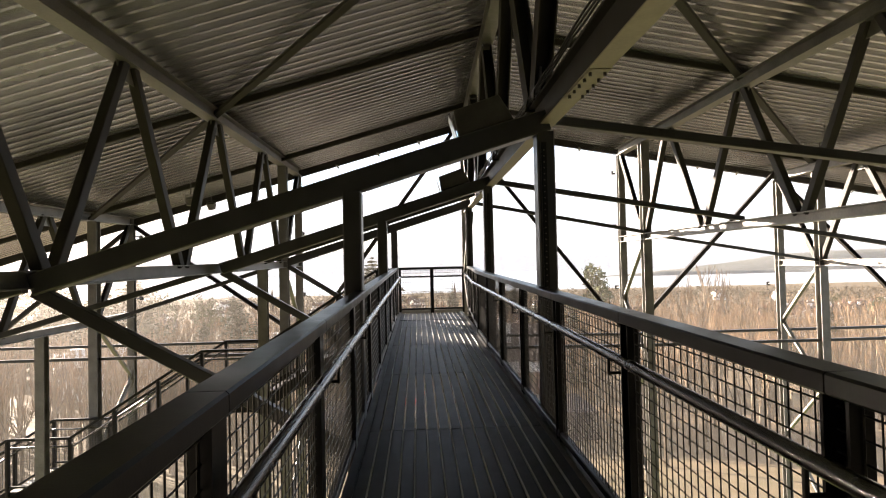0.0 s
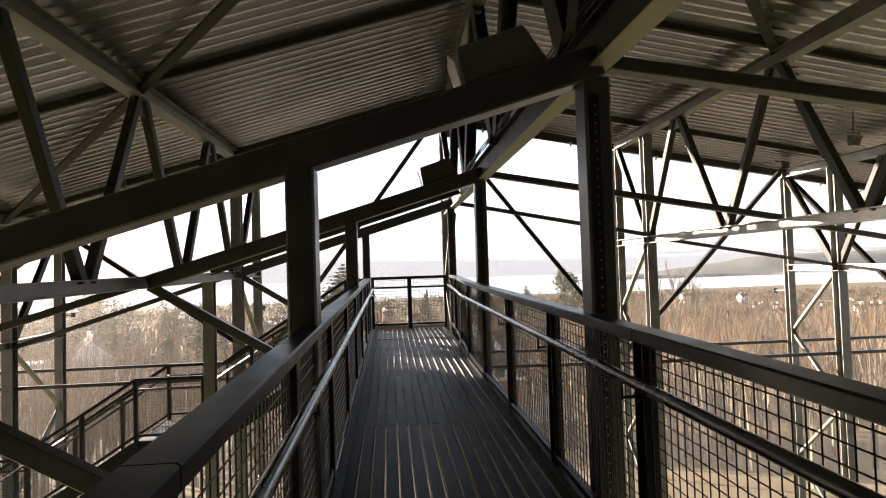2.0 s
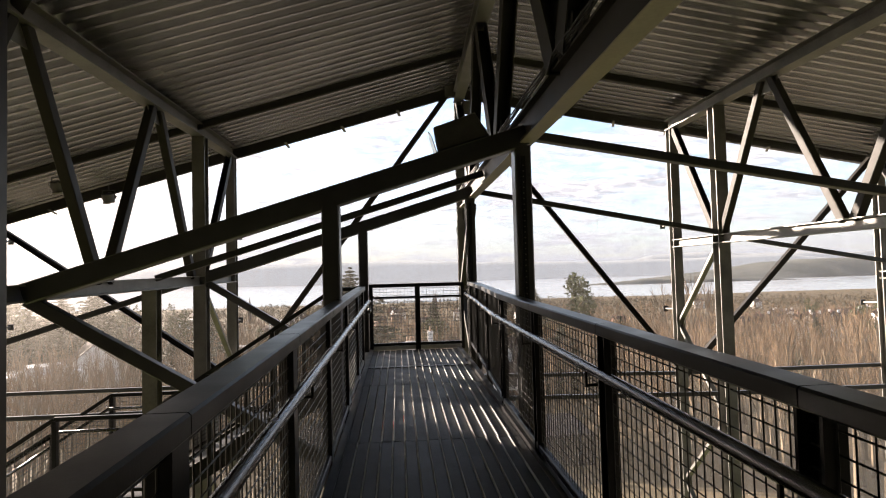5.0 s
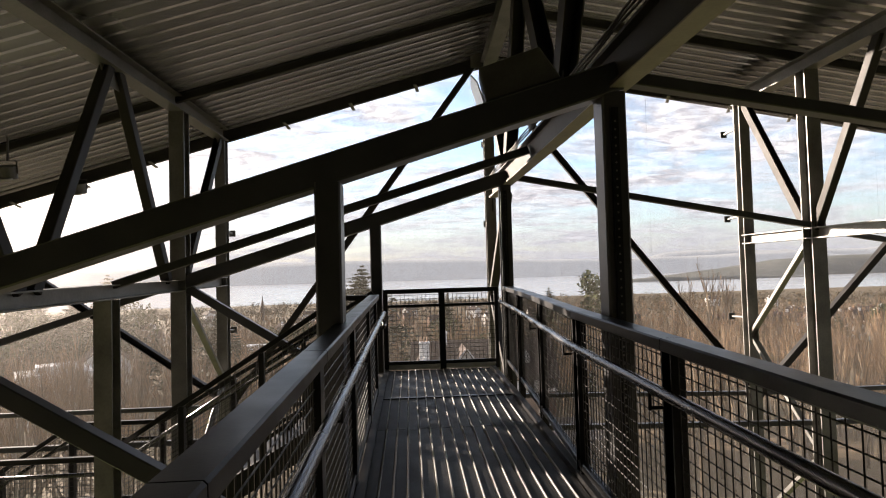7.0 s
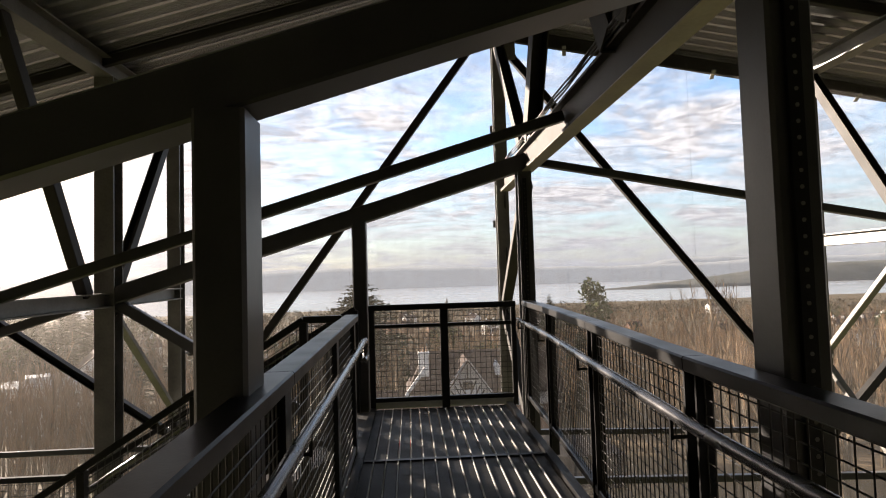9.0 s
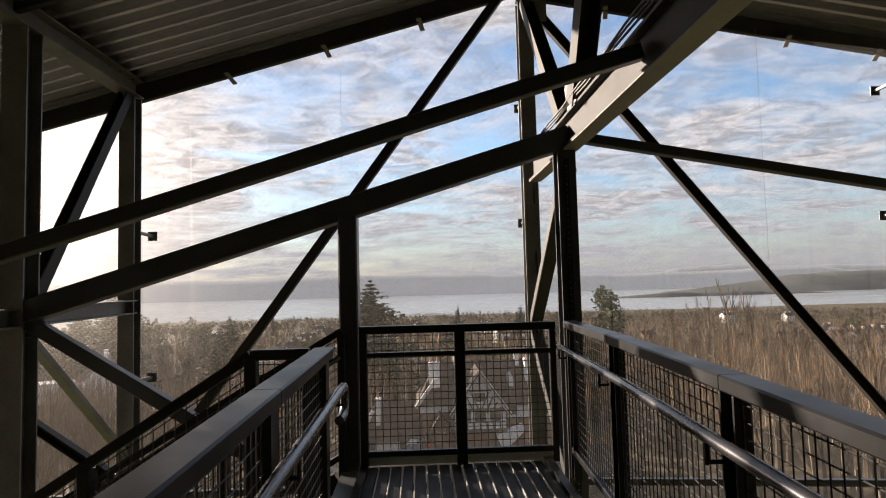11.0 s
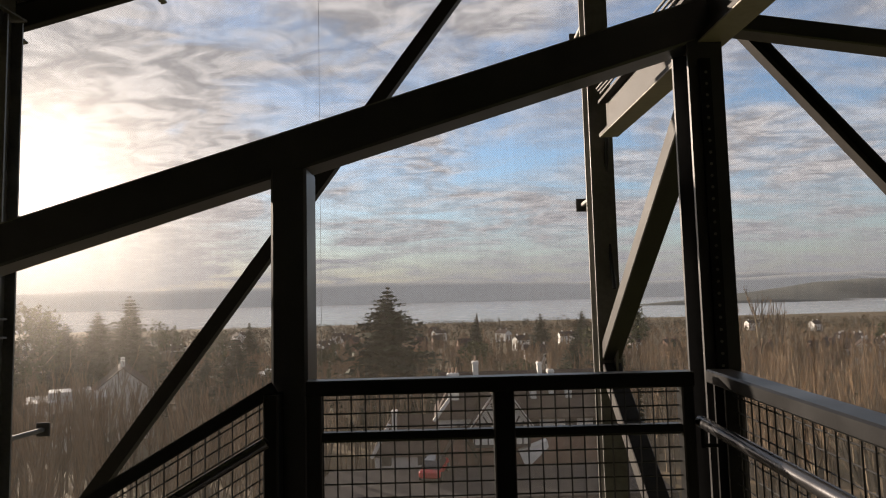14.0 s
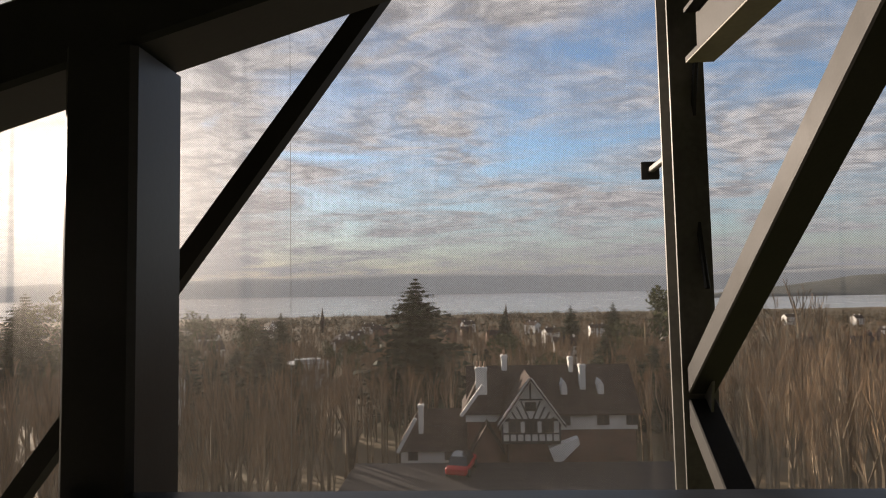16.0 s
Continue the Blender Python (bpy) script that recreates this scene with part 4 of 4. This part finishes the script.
def wood_belt():
    rng = random.Random(11)
    near = [bare_tree(rng, 1.0, slim=0.8) for _ in range(6)]
    far = [bare_tree(rng, 1.0, (5, 4, 0), 1.35) for _ in range(8)]
    near, far = ([[(np.array(v), np.array(f)) for v, f in t] for t in ts] for ts in (near, far))
    acc = [[[], [], 0] for _ in range(2)]
    n = 0
    while n < 5200:
        az, d = rng.uniform(-50, 56), 38 + 210 * rng.random() ** 1.3
        if n >= 1500:
            d = 190 + 560 * rng.random() ** 1.2
        x, y, z = place(rng, az, d)
        if (-9 < x < 17 and 46 < y < 72) or (-7 < x < 14 and 27 < y < 62):
            continue
        if d < 66 and not (-18 < x < 20) and rng.random() < 0.3:
            continue
        h = rng.uniform(7.0, 12.0) * (1.0 if d < 150 else 1.15)
        t = near[rng.randrange(6)] if n < 1500 else far[rng.randrange(8)]
        a = rng.uniform(0, 6.283)
        rot = np.array([[math.cos(a), -math.sin(a), 0], [math.sin(a), math.cos(a), 0], [0, 0, 1]])
        for k in range(2):
            v, f = t[k]
            acc[k][0].append((v @ rot.T) * h + (x, y, z))
            acc[k][1].append(f + acc[k][2])
            acc[k][2] += len(v)
        n += 1
    root = thing("hillside_wood", "dense leafless brown woodland on the slope", "woodland", kind="stuff")
    for k, (nm, m) in enumerate((("trunks", BARK), ("twigs", TWIG))):
        me = mesh_of(nm, np.concatenate(acc[k][0]).tolist(), np.concatenate(acc[k][1]).tolist(), m)
        ob = new(nm, me)
        ob.parent = root
        ob["kind"] = "stuff"


def far_woods():
    """Uneven clumps of treetops from the slope to the shore."""
    rng = random.Random(23)
    verts, faces = [], []
    for k in range(6500):
        az, d = rng.uniform(-52, 58), 480 + 560 * rng.random() ** 0.8
        if k >= 3200:
            d = rng.uniform(820, 1180)
        x, y, z = place(rng, az, d)
        h = rng.uniform(4, 8) * (1.5 if rng.random() < 0.04 else 1)
        w = h * rng.uniform(0.4, 0.75)
        for _ in range(20):
            u = rng.random()
            r = w * (1 - 0.75 * u ** 2) * rng.uniform(0.2, 1.0)
            a = rng.uniform(0, 6.283)
            c = (x + r * math.cos(a), y + r * math.sin(a), z + h * u)
            t = h * 0.17
            base = len(verts)
            for _ in range(3):
                verts.append(tuple(q + rng.uniform(-t, t) for q in c))
            faces.append((base, base + 1, base + 2))
    ob = new("far_woods", mesh_of("far_woods", verts, faces, FARWOOD))
    tagged(ob, "distant brown treetops down to the shore", "woodland", kind="stuff")


def conifer(x, y, z, h, w, seed, label):
    rng = random.Random(seed)
    root = thing("conifer", label, "tree", "conifers", at=(x, y, z))
    wood = ([], [])
    tube(wood, (0, 0, -0.5), (0, 0, h), h * 0.018, 0.03, 6)
    v, f = [], []
    tiers = 34
    for t in range(tiers):
        u = t / (tiers - 1)
        zc = h * (0.12 + 0.87 * u)
        reach = w * (1 - u) ** 0.7 * rng.uniform(0.75, 1.1) + 0.12
        for b in range(13 if u < 0.8 else 8):
            a = rng.uniform(0, 6.283)
            L = reach * rng.uniform(0.6, 1.1)
            dx, dy = math.cos(a), math.sin(a)
            droop = -0.18 * L
            for s in range(9):
                g = (s + rng.random()) / 9
                cx, cy, cz = dx * L * g, dy * L * g, zc + droop * g + 0.12 * L * g * g
                wd = (0.36 + 0.48 * (1 - g)) * (0.55 + reach * 0.30)
                base = len(v)
                for _ in range(3):
                    v.append((cx + rng.uniform(-wd, wd), cy + rng.uniform(-wd, wd), cz + rng.uniform(-0.28, 0.12) * wd * 2))
                f.append((base, base + 1, base + 2))
    for nm, (vv, ff), m in (("trunk", wood, BARK), ("crown", (v, f), NEEDLE)):
        ob = new(nm, mesh_of(nm, vv, ff, m))
        ob.parent = root


def round_tree(x, y, z, h, w, seed, label, material=None, bare=False):
    rng = random.Random(seed)
    root = thing("broad_tree", label, "tree", "broad trees", at=(x, y, z))
    wood = ([], [])
    tube(wood, (0, 0, -0.5), (0, 0, h * 0.6), h * 0.03, h * 0.015, 6)
    v, f = [], []
    cl = [(rng.uniform(-1, 1), rng.uniform(-1, 1), rng.uniform(-1, 1), rng.uniform(0.3, 0.55)) for _ in range(22)]
    cl = [c for c in cl if c[0] ** 2 + c[1] ** 2 + c[2] ** 2 < 1.1]
    for cx, cy, cz, r in cl:
        tube(wood, (0, 0, h * 0.4), (cx * w * 0.5, cy * w * 0.5, h * 0.62 + cz * h * 0.34), h * 0.01, h * 0.004)
        for _ in range(170):
            d = Vector((rng.gauss(0, 1), rng.gauss(0, 1), rng.gauss(0, 1))).normalized() * r * rng.uniform(0.6, 1.05)
            px, py, pz = (cx + d.x) * w * 0.5, (cy + d.y) * w * 0.5, h * 0.62 + (cz + d.z) * h * 0.36
            s = w * 0.055
            base = len(v)
            for _ in range(3):
                v.append((px + rng.uniform(-s, s), py + rng.uniform(-s, s), pz + rng.uniform(-s, s)))
            f.append((base, base + 1, base + 2))
    for nm, (vv, ff), m in (("trunk", wood, BARK), ("crown", (v, f), material or EVERGREEN)):
        ob = new(nm, mesh_of(nm, vv, ff, m))
        ob.parent = root


near_trees()
wood_belt()
far_woods()
_r = random.Random(3)
EYE_Z = 1.45
for i, (az, d, top, w) in enumerate(((-5.0, 95, 0.75, 13.0), (-27.8, 130, 0.45, 12.0), (-30.1, 150, -0.9, 13), (-37.7, 170, 0.0, 14), (-32.4, 160, -1.7, 11), (13.6, 330, -1.9, 11),
                                    (9.7, 300, -2.1, 10), (-17.8, 340, -2.3, 10), (3.5, 260, -2.4, 8))):
    x, y, z = place(_r, az, d)
    conifer(x, y, z, EYE_Z + d * math.tan(radians(top)) - z, w, 40 + i, "tall dark spruce with drooping layered branches")
for i, (az, d, top, w) in enumerate(((16.4, 210, -0.55, 19), (-34.4, 150, -0.2, 13), (-24.9, 190, -1.9, 9), (-20.5, 240, -2.2, 9))):
    x, y, z = place(_r, az, d)
    round_tree(x, y, z, EYE_Z + d * math.tan(radians(top)) - z, w, 70 + i, "broad dark evergreen tree with a rounded crown")
_k = [o for o in bpy.data.objects if o.name.startswith("conifer") and o.parent is None]
_n = 0
while _n < 26:
    az, d = _r.uniform(-46, 48), _r.uniform(70, 330)
    x, y, z = place(_r, az, d)
    if -12 < x < 20 and y < 76:
        continue
    ob = copy_thing(_k[1 + _n % 4], pose(x, y, z, 0, 0, _r.uniform(0, 360)))
    sc = _r.uniform(0.35, 0.62)
    ob.scale = (sc, sc, sc)
    _n += 1
_b = [o for o in bpy.data.objects if o.name.startswith("broad_tree") and o.parent is None]
for _n in range(24):
    x, y, z = place(_r, _r.uniform(-44, 46), _r.uniform(100, 380))
    ob = copy_thing(_b[1 + _n % 3], pose(x, y, z, 0, 0, _r.uniform(0, 360)))
    sc = _r.uniform(0.4, 0.75)
    ob.scale = (sc, sc, sc * _r.uniform(0.8, 1.1))
for az, d, top in ((28.5, 150, -0.8), (27.0, 160, -1.2), (29.8, 155, -1.3)):
    x, y, z = place(_r, az, d)
    root = thing("bare_tree", "broad leafless tree with a fine brown crown", "tree", "hillside trees", at=(x, y, z))
    w, t = bare_tree(_r, EYE_Z + d * math.tan(radians(top)) - z)
    for nm, (v, f), m in (("trunk", w, BARK), ("crown", t, TWIG)):
        ob = new(nm, mesh_of(nm, v, f, m))
        ob.parent = root


# ---- houses ----
def gable_roof(bm, x0, x1, y0, y1, z0, rise, along='x', over=0.35, t=0.16):
    """Two slopes with thickness. along: the ridge's direction."""
    if along == 'x':
        ym = (y0 + y1) / 2
        sec = [(y0 - over, z0 - over * rise / ((y1 - y0) / 2)), (ym, z0 + rise), (y1 + over, z0 - over * rise / ((y1 - y0) / 2))]
        pts = [[(x, p, q) for p, q in sec] + [(x, p, q + t) for p, q in sec[::-1]] for x in (x0 - over, x1 + over)]
    else:
        xm = (x0 + x1) / 2
        sec = [(x0 - over, z0 - over * rise / ((x1 - x0) / 2)), (xm, z0 + rise), (x1 + over, z0 - over * rise / ((x1 - x0) / 2))]
        pts = [[(p, y, q) for p, q in sec] + [(p, y, q + t) for p, q in sec[::-1]] for y in (y0 - over, y1 + over)]
    a, b = ([bm.verts.new(p) for p in ps] for ps in pts)
    for i in range(6):
        j = (i + 1) % 6
        bm.faces.new((a[i], a[j], b[j], b[i]))
    bm.faces.new((a[0], a[1], a[4], a[5]))
    bm.faces.new((a[1], a[2], a[3], a[4]))
    bm.faces.new((b[0], b[5], b[4], b[1]))
    bm.faces.new((b[1], b[4], b[3], b[2]))
    bmesh.ops.recalc_face_normals(bm, faces=bm.faces)


def gable_wall(bm, x0, x1, y0, y1, z0, z1, rise, along='x'):
    if along == 'x':
        ym = (y0 + y1) / 2
        sec = [(y0, z0), (y1, z0), (y1, z1), (ym, z1 + rise), (y0, z1)]
        pts = [[(x, p, q) for p, q in sec] for x in (x0, x1)]
    else:
        xm = (x0 + x1) / 2
        sec = [(x0, z0), (x1, z0), (x1, z1), (xm, z1 + rise), (x0, z1)]
        pts = [[(p, y, q) for p, q in sec] for y in (y0, y1)]
    a, b = ([bm.verts.new(p) for p in ps] for ps in pts)
    for i in range(5):
        j = (i + 1) % 5
        bm.faces.new((a[i], a[j], b[j], b[i]))
    bm.faces.new(a)
    bm.faces.new(b[::-1])
    bmesh.ops.recalc_face_normals(bm, faces=bm.faces)


def add_window(root, x, y, z, w, h, bars=2):
    """A window in a wall that faces -y."""
    bm = bmesh.new()
    box(bm, x - w / 2, x + w / 2, y - 0.04, y + 0.04, z - h / 2, z + h / 2)
    win = part("window", bm, TIMBER, root)
    for i in range(bars):
        bm = bmesh.new()
        p = (w - 0.08) / bars
        x0 = x - w / 2 + 0.04 + p * i
        box(bm, x0 + 0.025, x0 + p - 0.025, y - 0.05, y - 0.041, z - h / 2 + 0.06, z + h / 2 - 0.06)
        part("pane", bm, PANE, win)


def chimney(root, x, y, z0, z1, w, d, pots=2, material=None):
    bm = bmesh.new()
    box(bm, x - w / 2, x + w / 2, y - d / 2, y + d / 2, z0, z1, 0.02)
    box(bm, x - w / 2 - 0.06, x + w / 2 + 0.06, y - d / 2 - 0.06, y + d / 2 + 0.06, z1 - 0.25, z1 - 0.08)
    c = part("chimney", bm, material or RENDER, root)
    for i in range(pots):
        bm = bmesh.new()
        px = x - w / 2 + w * (i + 0.5) / pots
        bmesh.ops.create_cone(bm, cap_ends=True, segments=8, radius1=0.11, radius2=0.085, depth=0.5, matrix=Matrix.Translation((px, y, z1 + 0.2)))
        part("pot", bm, POT, c)


def timbered_house():
    gx, gy, g0 = 4.75, 61.0, -17.0
    root = thing("timbered_house", "white half-timbered house with steep slate gables and tall chimneys", "house")
    zf = -11.1         # floor of the jettied gable storey

    def walls(x0, x1, y0, y1, top, rise, along='x', material=RENDER, foot=g0):
        bm = bmesh.new()
        gable_wall(bm, x0, x1, y0, y1, foot, top, rise, along)
        part("wall", bm, material, root)

    def roof(x0, x1, y0, y1, top, rise, along='x', over=0.35):
        bm = bmesh.new()
        gable_roof(bm, x0, x1, y0, y1, top + 0.03, rise, along, over)
        part("roof", bm, SLATE, root)
    def hip(x0, x1, y0, y1, z0, xr, zr):
        """A roof hipped at its west end: eaves at z0, ridge from xr eastwards at zr."""
        ym = (y0 + y1) / 2
        bm = bmesh.new()
        c = [bm.verts.new(p) for p in ((x0, y0, z0), (x1, y0, z0), (x1, y1, z0), (x0, y1, z0), (xr, ym, zr), (x1, ym, zr))]
        for f in ((0, 1, 5, 4), (2, 3, 4, 5), (3, 0, 4), (1, 2, 5), (0, 3, 2, 1)):
            bm.faces.new([c[i] for i in f])
        part("roof", bm, SLATE, root)

    # main range behind, brick below the first floor
    walls(gx - 4.6, gx + 9.2, gy + 2.2, gy + 9.2, -9.25, 3.2, foot=-10.75)
    walls(gx - 4.5, gx + 9.1, gy + 2.35, gy + 9.0, -10.76, 0.0, material=BRICK)
    roof(gx - 4.6, gx + 9.2, gy + 2.2, gy + 9.2, -9.25, 3.2)
    # low west range
    walls(gx - 10.4, gx - 4.7, gy + 1.2, gy + 7.2, -12.12, 0.0, foot=-13.1)
    walls(gx - 10.3, gx - 4.8, gy + 1.3, gy + 7.1, -13.11, 0.0, material=BRICK)
    hip(gx - 10.75, gx - 4.4, gy + 0.85, gy + 7.6, -12.1, gx - 9.1, -9.3)
    # cross wing, and the small porch roof before it
    walls(gx - 5.0, gx - 2.2, gy + 0.9, gy + 6.5, -9.12, 0.0, 'x', foot=-9.75)
    walls(gx - 4.9, gx - 2.3, gy + 1.0, gy + 6.4, -9.76, 0.0, material=BRICK)
    hip(gx - 5.35, gx - 2.0, gy + 0.55, gy + 6.9, -9.1, gx - 3.55, -5.95)
    walls(gx - 4.2, gx - 2.4, gy - 0.4, gy + 1.2, -11.4, 1.5, 'y', BRICK)
    roof(gx - 4.3, gx - 2.3, gy - 0.5, gy + 1.2, -11.4, 1.7, 'y')
    # timbered gable front
    x0, x1, yw = gx - 2.1, gx + 2.4, gy - 0.6
    xm, z1, rise = (x0 + x1) / 2, -9.3, 3.15
    walls(x0, x1, yw, gy + 4, z1, rise, 'y', foot=zf)
    roof(x0, x1, yw - 0.3, gy + 4, z1, rise, 'y', 0.4)
    walls(x0 + 0.5, x1 - 0.5, gy + 0.2, gy + 4, zf - 0.01, 0.0, 'y', BRICK)

    def beam(p, q, w=0.15, material=TIMBER, out=0.03):
        bm = bmesh.new()
        sweep(bm, (p[0], yw - out, p[1]), (q[0], yw - out, q[1]), rect(w, 0.08, 0.01), up=(0, 1, 0))
        part("timber" if material is TIMBER else "bargeboard", bm, material, root)
    beam((x0, z1), (x1, z1), 0.2)
    beam((x0, zf + 0.06), (x1, zf + 0.06), 0.22)
    beam((x0, zf + 0.75), (x1, zf + 0.75), 0.12)
    for i in range(9):
        x = x0 + (x1 - x0) * i / 8
        beam((x, zf), (x, zf + 0.75 if 0 < i < 8 else z1), 0.12)
    for i in (2.3, 3.2, 4.8, 5.7):
        x = x0 + (x1 - x0) * i / 8
        beam((x, zf + 0.75), (x, z1), 0.1)
    for s in (-1, 1):
        for k in range(4):
            xa = xm + s * (0.12 + 0.5 * k)
            beam((xa, z1), (xm + s * (0.75 + 0.36 * k), z1 + 1.45 - 0.42 * k), 0.12)
        beam((x0 - 0.3 if s < 0 else x1 + 0.3, z1 - 0.35), (xm, z1 + rise + 0.1), 0.32, RENDER, 0.42)
    beam((xm, z1 + 1.5), (xm, z1 + rise - 0.2), 0.13)
    beam((xm - 1.0, z1 + 1.6), (xm + 1.0, z1 + 1.6), 0.13)
    add_window(root, xm, yw - 0.02, z1 + 1.05, 0.9, 0.7, 2)
    for dx in (-1.3, 0, 1.3):
        add_window(root, xm + dx, yw - 0.02, zf + 1.28, 0.95, 0.9, 3)
    for x in (gx + 3.2, gx + 6.4, gx + 8.8):
        add_window(root, x, gy + 2.18, -9.95, 1.0, 0.9, 2)
    for x in (gx - 9.4, gx - 6.4, gx - 5.4):
        add_window(root, x, gy + 1.18, -12.5, 0.8, 0.75, 2)
    for (xa, za), (xb, zb), y in (((gx - 5.35, -9.15), (gx - 3.55, -6.75), gy + 0.45), ((gx - 10.6, -12.1), (gx - 9.1, -9.4), gy + 0.75)):
        bm = bmesh.new()
        sweep(bm, (xa, y, za), (xb, y, zb), rect(0.28, 0.34, 0.02), up=(0, 1, 0))
        part("bargeboard", bm, RENDER, root)
    chimney(root, gx - 3.65, gy + 2.3, -9.0, -5.5, 0.95, 0.8, 3)
    chimney(root, gx - 1.5, gy + 5.6, -7.6, -4.9, 0.5, 0.7, 1)
    chimney(root, gx + 4.35, gy + 5.4, -7.8, -5.1, 0.36, 0.7, 1)
    chimney(root, gx + 5.1, gy + 4.0, -8.9, -5.6, 0.5, 0.7, 1)
    chimney(root, gx - 8.8, gy + 2.6, -11.2, -8.6, 0.4, 0.8, 1)
    for x in (gx + 3.0, gx + 6.1):
        bm = bmesh.new()
        gable_wall(bm, x + 0.15, x + 0.62, gy + 2.9, gy + 4.9, -8.0, -7.25, 0.45, 'y')
        part("dormer", bm, RENDER, root)
    bm = bmesh.new()
    # tapering white buttress gable beside the door
    c = [(gx + 1.9, -12.5), (gx + 2.5, -12.5), (gx + 3.9, -11.2), (gx + 3.8, -10.7), (gx + 1.5, -11.5)]
    f, g = ([bm.verts.new((x, y, z)) for x, z in c] for y in (gy - 0.75, gy + 0.15))
    bm.faces.new(f)
    bm.faces.new(g[::-1])
    for i in range(5):
        bm.faces.new((f[i], g[i], g[(i + 1) % 5], f[(i + 1) % 5]))
    part("lean_to", bm, RENDER, root)
    return root


timbered_house()
bm = bmesh.new()
box(bm, -9, 16, 52.5, 59.9, -16.5, -12.4, 0.05)
tagged(link("road", bm, TARMAC), "dark wet drive in front of the timbered house", "road", kind="structure")


def car(x, y, z):
    root = thing("car", "small red car parked in front of the house", "car", at=(x, y, z))
    root.rotation_euler = (0, 0, radians(78))
    bm = bmesh.new()
    box(bm, -1.9, 1.9, -0.8, 0.8, 0.3, 0.85, 0.12)
    part("body", bm, REDCAR, root)
    bm = bmesh.new()
    r = bmesh.ops.create_cube(bm, size=1)
    for w in r["verts"]:
        s = 0.62 if w.co.z > 0 else 1.0
        w.co = Vector((w.co.x * 2.5 * s - 0.1, w.co.y * 1.45 * (0.85 if w.co.z > 0 else 1), 1.1 + w.co.z * 0.52))
    part("cabin", bm, PANE, root)
    for sx in (-1.15, 1.2):
        for sy in (-0.78, 0.78):
            bm = bmesh.new()
            bmesh.ops.create_cone(bm, cap_ends=True, segments=14, radius1=0.32, radius2=0.32, depth=0.2, matrix=Matrix.Translation((sx, sy, 0.32)) @ Matrix.Rotation(radians(90), 4, 'X'))
            part("wheel", bm, PLASTIC, root)


car(-0.6, 57.6, -12.4)


def small_house(w, d, h, rise, wall, name, label):
    root = thing(name, label, "house", "town houses")
    bm = bmesh.new()
    gable_wall(bm, -w / 2, w / 2, -d / 2, d / 2, -3, h, rise)
    part("wall", bm, wall, root)
    bm = bmesh.new()
    gable_roof(bm, -w / 2, w / 2, -d / 2, d / 2, h + 0.03, rise)
    part("roof", bm, SLATE, root)
    for x in (-w * 0.3, w * 0.3):
        chimney(root, x, 0, h + rise - 0.6, h + rise + 1.1, 0.9, 0.6, 0, wall)
    for z in (1.4, h - 1.4):
        for x in (-w * 0.32, 0, w * 0.32):
            add_window(root, x, -d / 2 - 0.01, z, 1.1, 1.3, 1)
    return root


def town():
    rng = random.Random(77)
    kinds = [small_house(11, 8, 5.6, 3.4, RENDER, "town_house", "pale rendered house with slate roof among trees"),
             small_house(9, 8, 5.2, 3.8, BRICK, "town_house", "red stone house with slate roof among trees"),
             small_house(14, 9, 6.2, 3.2, RENDER, "town_house", "long pale rendered house with slate roof")]
    n = 0
    while n < 80:
        az, d = rng.uniform(-46, 50), 250 + 560 * rng.random() ** 1.2
        if n % 4 == 0:
            az, d = rng.uniform(32, 43), rng.uniform(250, 430)
        x, y, z = place(rng, az, d)
        m = pose(x, y, z + (2.5 if d > 220 else 4.0), 0, 0, rng.uniform(-60, 60))
        if n < 3:
            kinds[n].matrix_basis = m
        else:
            copy_thing(kinds[rng.randrange(3)], m)
        n += 1


town()
_x, _y, _z = place(random.Random(1), -28.3, 112)
small_house(11, 9, 5.4, 3.9, RENDER, "gabled_house", "pale gabled house behind bare trees").matrix_basis = pose(_x, _y, -18.6, 0, 0, 118)


def flat_building(az, d, w, label):
    x, y, z = place(_r, az, d)
    root = thing("flat_roofed_building", label, "building", at=(x, y, z + 2.6))
    root.rotation_euler = (0, 0, radians(-az))
    bm = bmesh.new()
    box(bm, -w / 2, w / 2, -3.5, 3.5, -6, 4.6, 0.05)
    part("wall", bm, RENDER, root)
    bm = bmesh.new()
    box(bm, -w / 2 - 0.5, w / 2 + 0.5, -4, 4, 4.6, 4.95, 0.05)
    part("roof", bm, STRIP, root, "pale flat metal roof")
    bm = bmesh.new()
    box(bm, -w / 4, w / 3, -2, 2, 4.95, 5.9, 0.05)
    part("roof_box", bm, STRIP, root)
    for i in range(4):
        add_window(root, -w / 2 + w * (i + 0.5) / 4, -3.51, 2.6, w / 6, 1.3, 2)


flat_building(-32.3, 101, 9, "low white building with a pale flat metal roof")
flat_building(-28.5, 150, 9, "low white building with a pale flat metal roof")
flat_building(-15.5, 170, 12, "low white building with a pale flat metal roof")


def spire(az, d, h):
    x, y, z = place(_r, az, d)
    root = thing("church_spire", "slender grey church spire above the town", "church", "church spires", at=(x, y, z))
    bm = bmesh.new()
    box(bm, -2, 2, -2, 2, 0, h * 0.55, 0.1)
    part("tower", bm, SLATE, root)
    bm = bmesh.new()
    bmesh.ops.create_cone(bm, cap_ends=True, segments=8, radius1=2.2, radius2=0.1, depth=h * 0.5, matrix=Matrix.Translation((0, 0, h * 0.8)))
    part("steeple", bm, SLATE, root)


spire(-14.0, 700, 28)
spire(3.6, 760, 28)
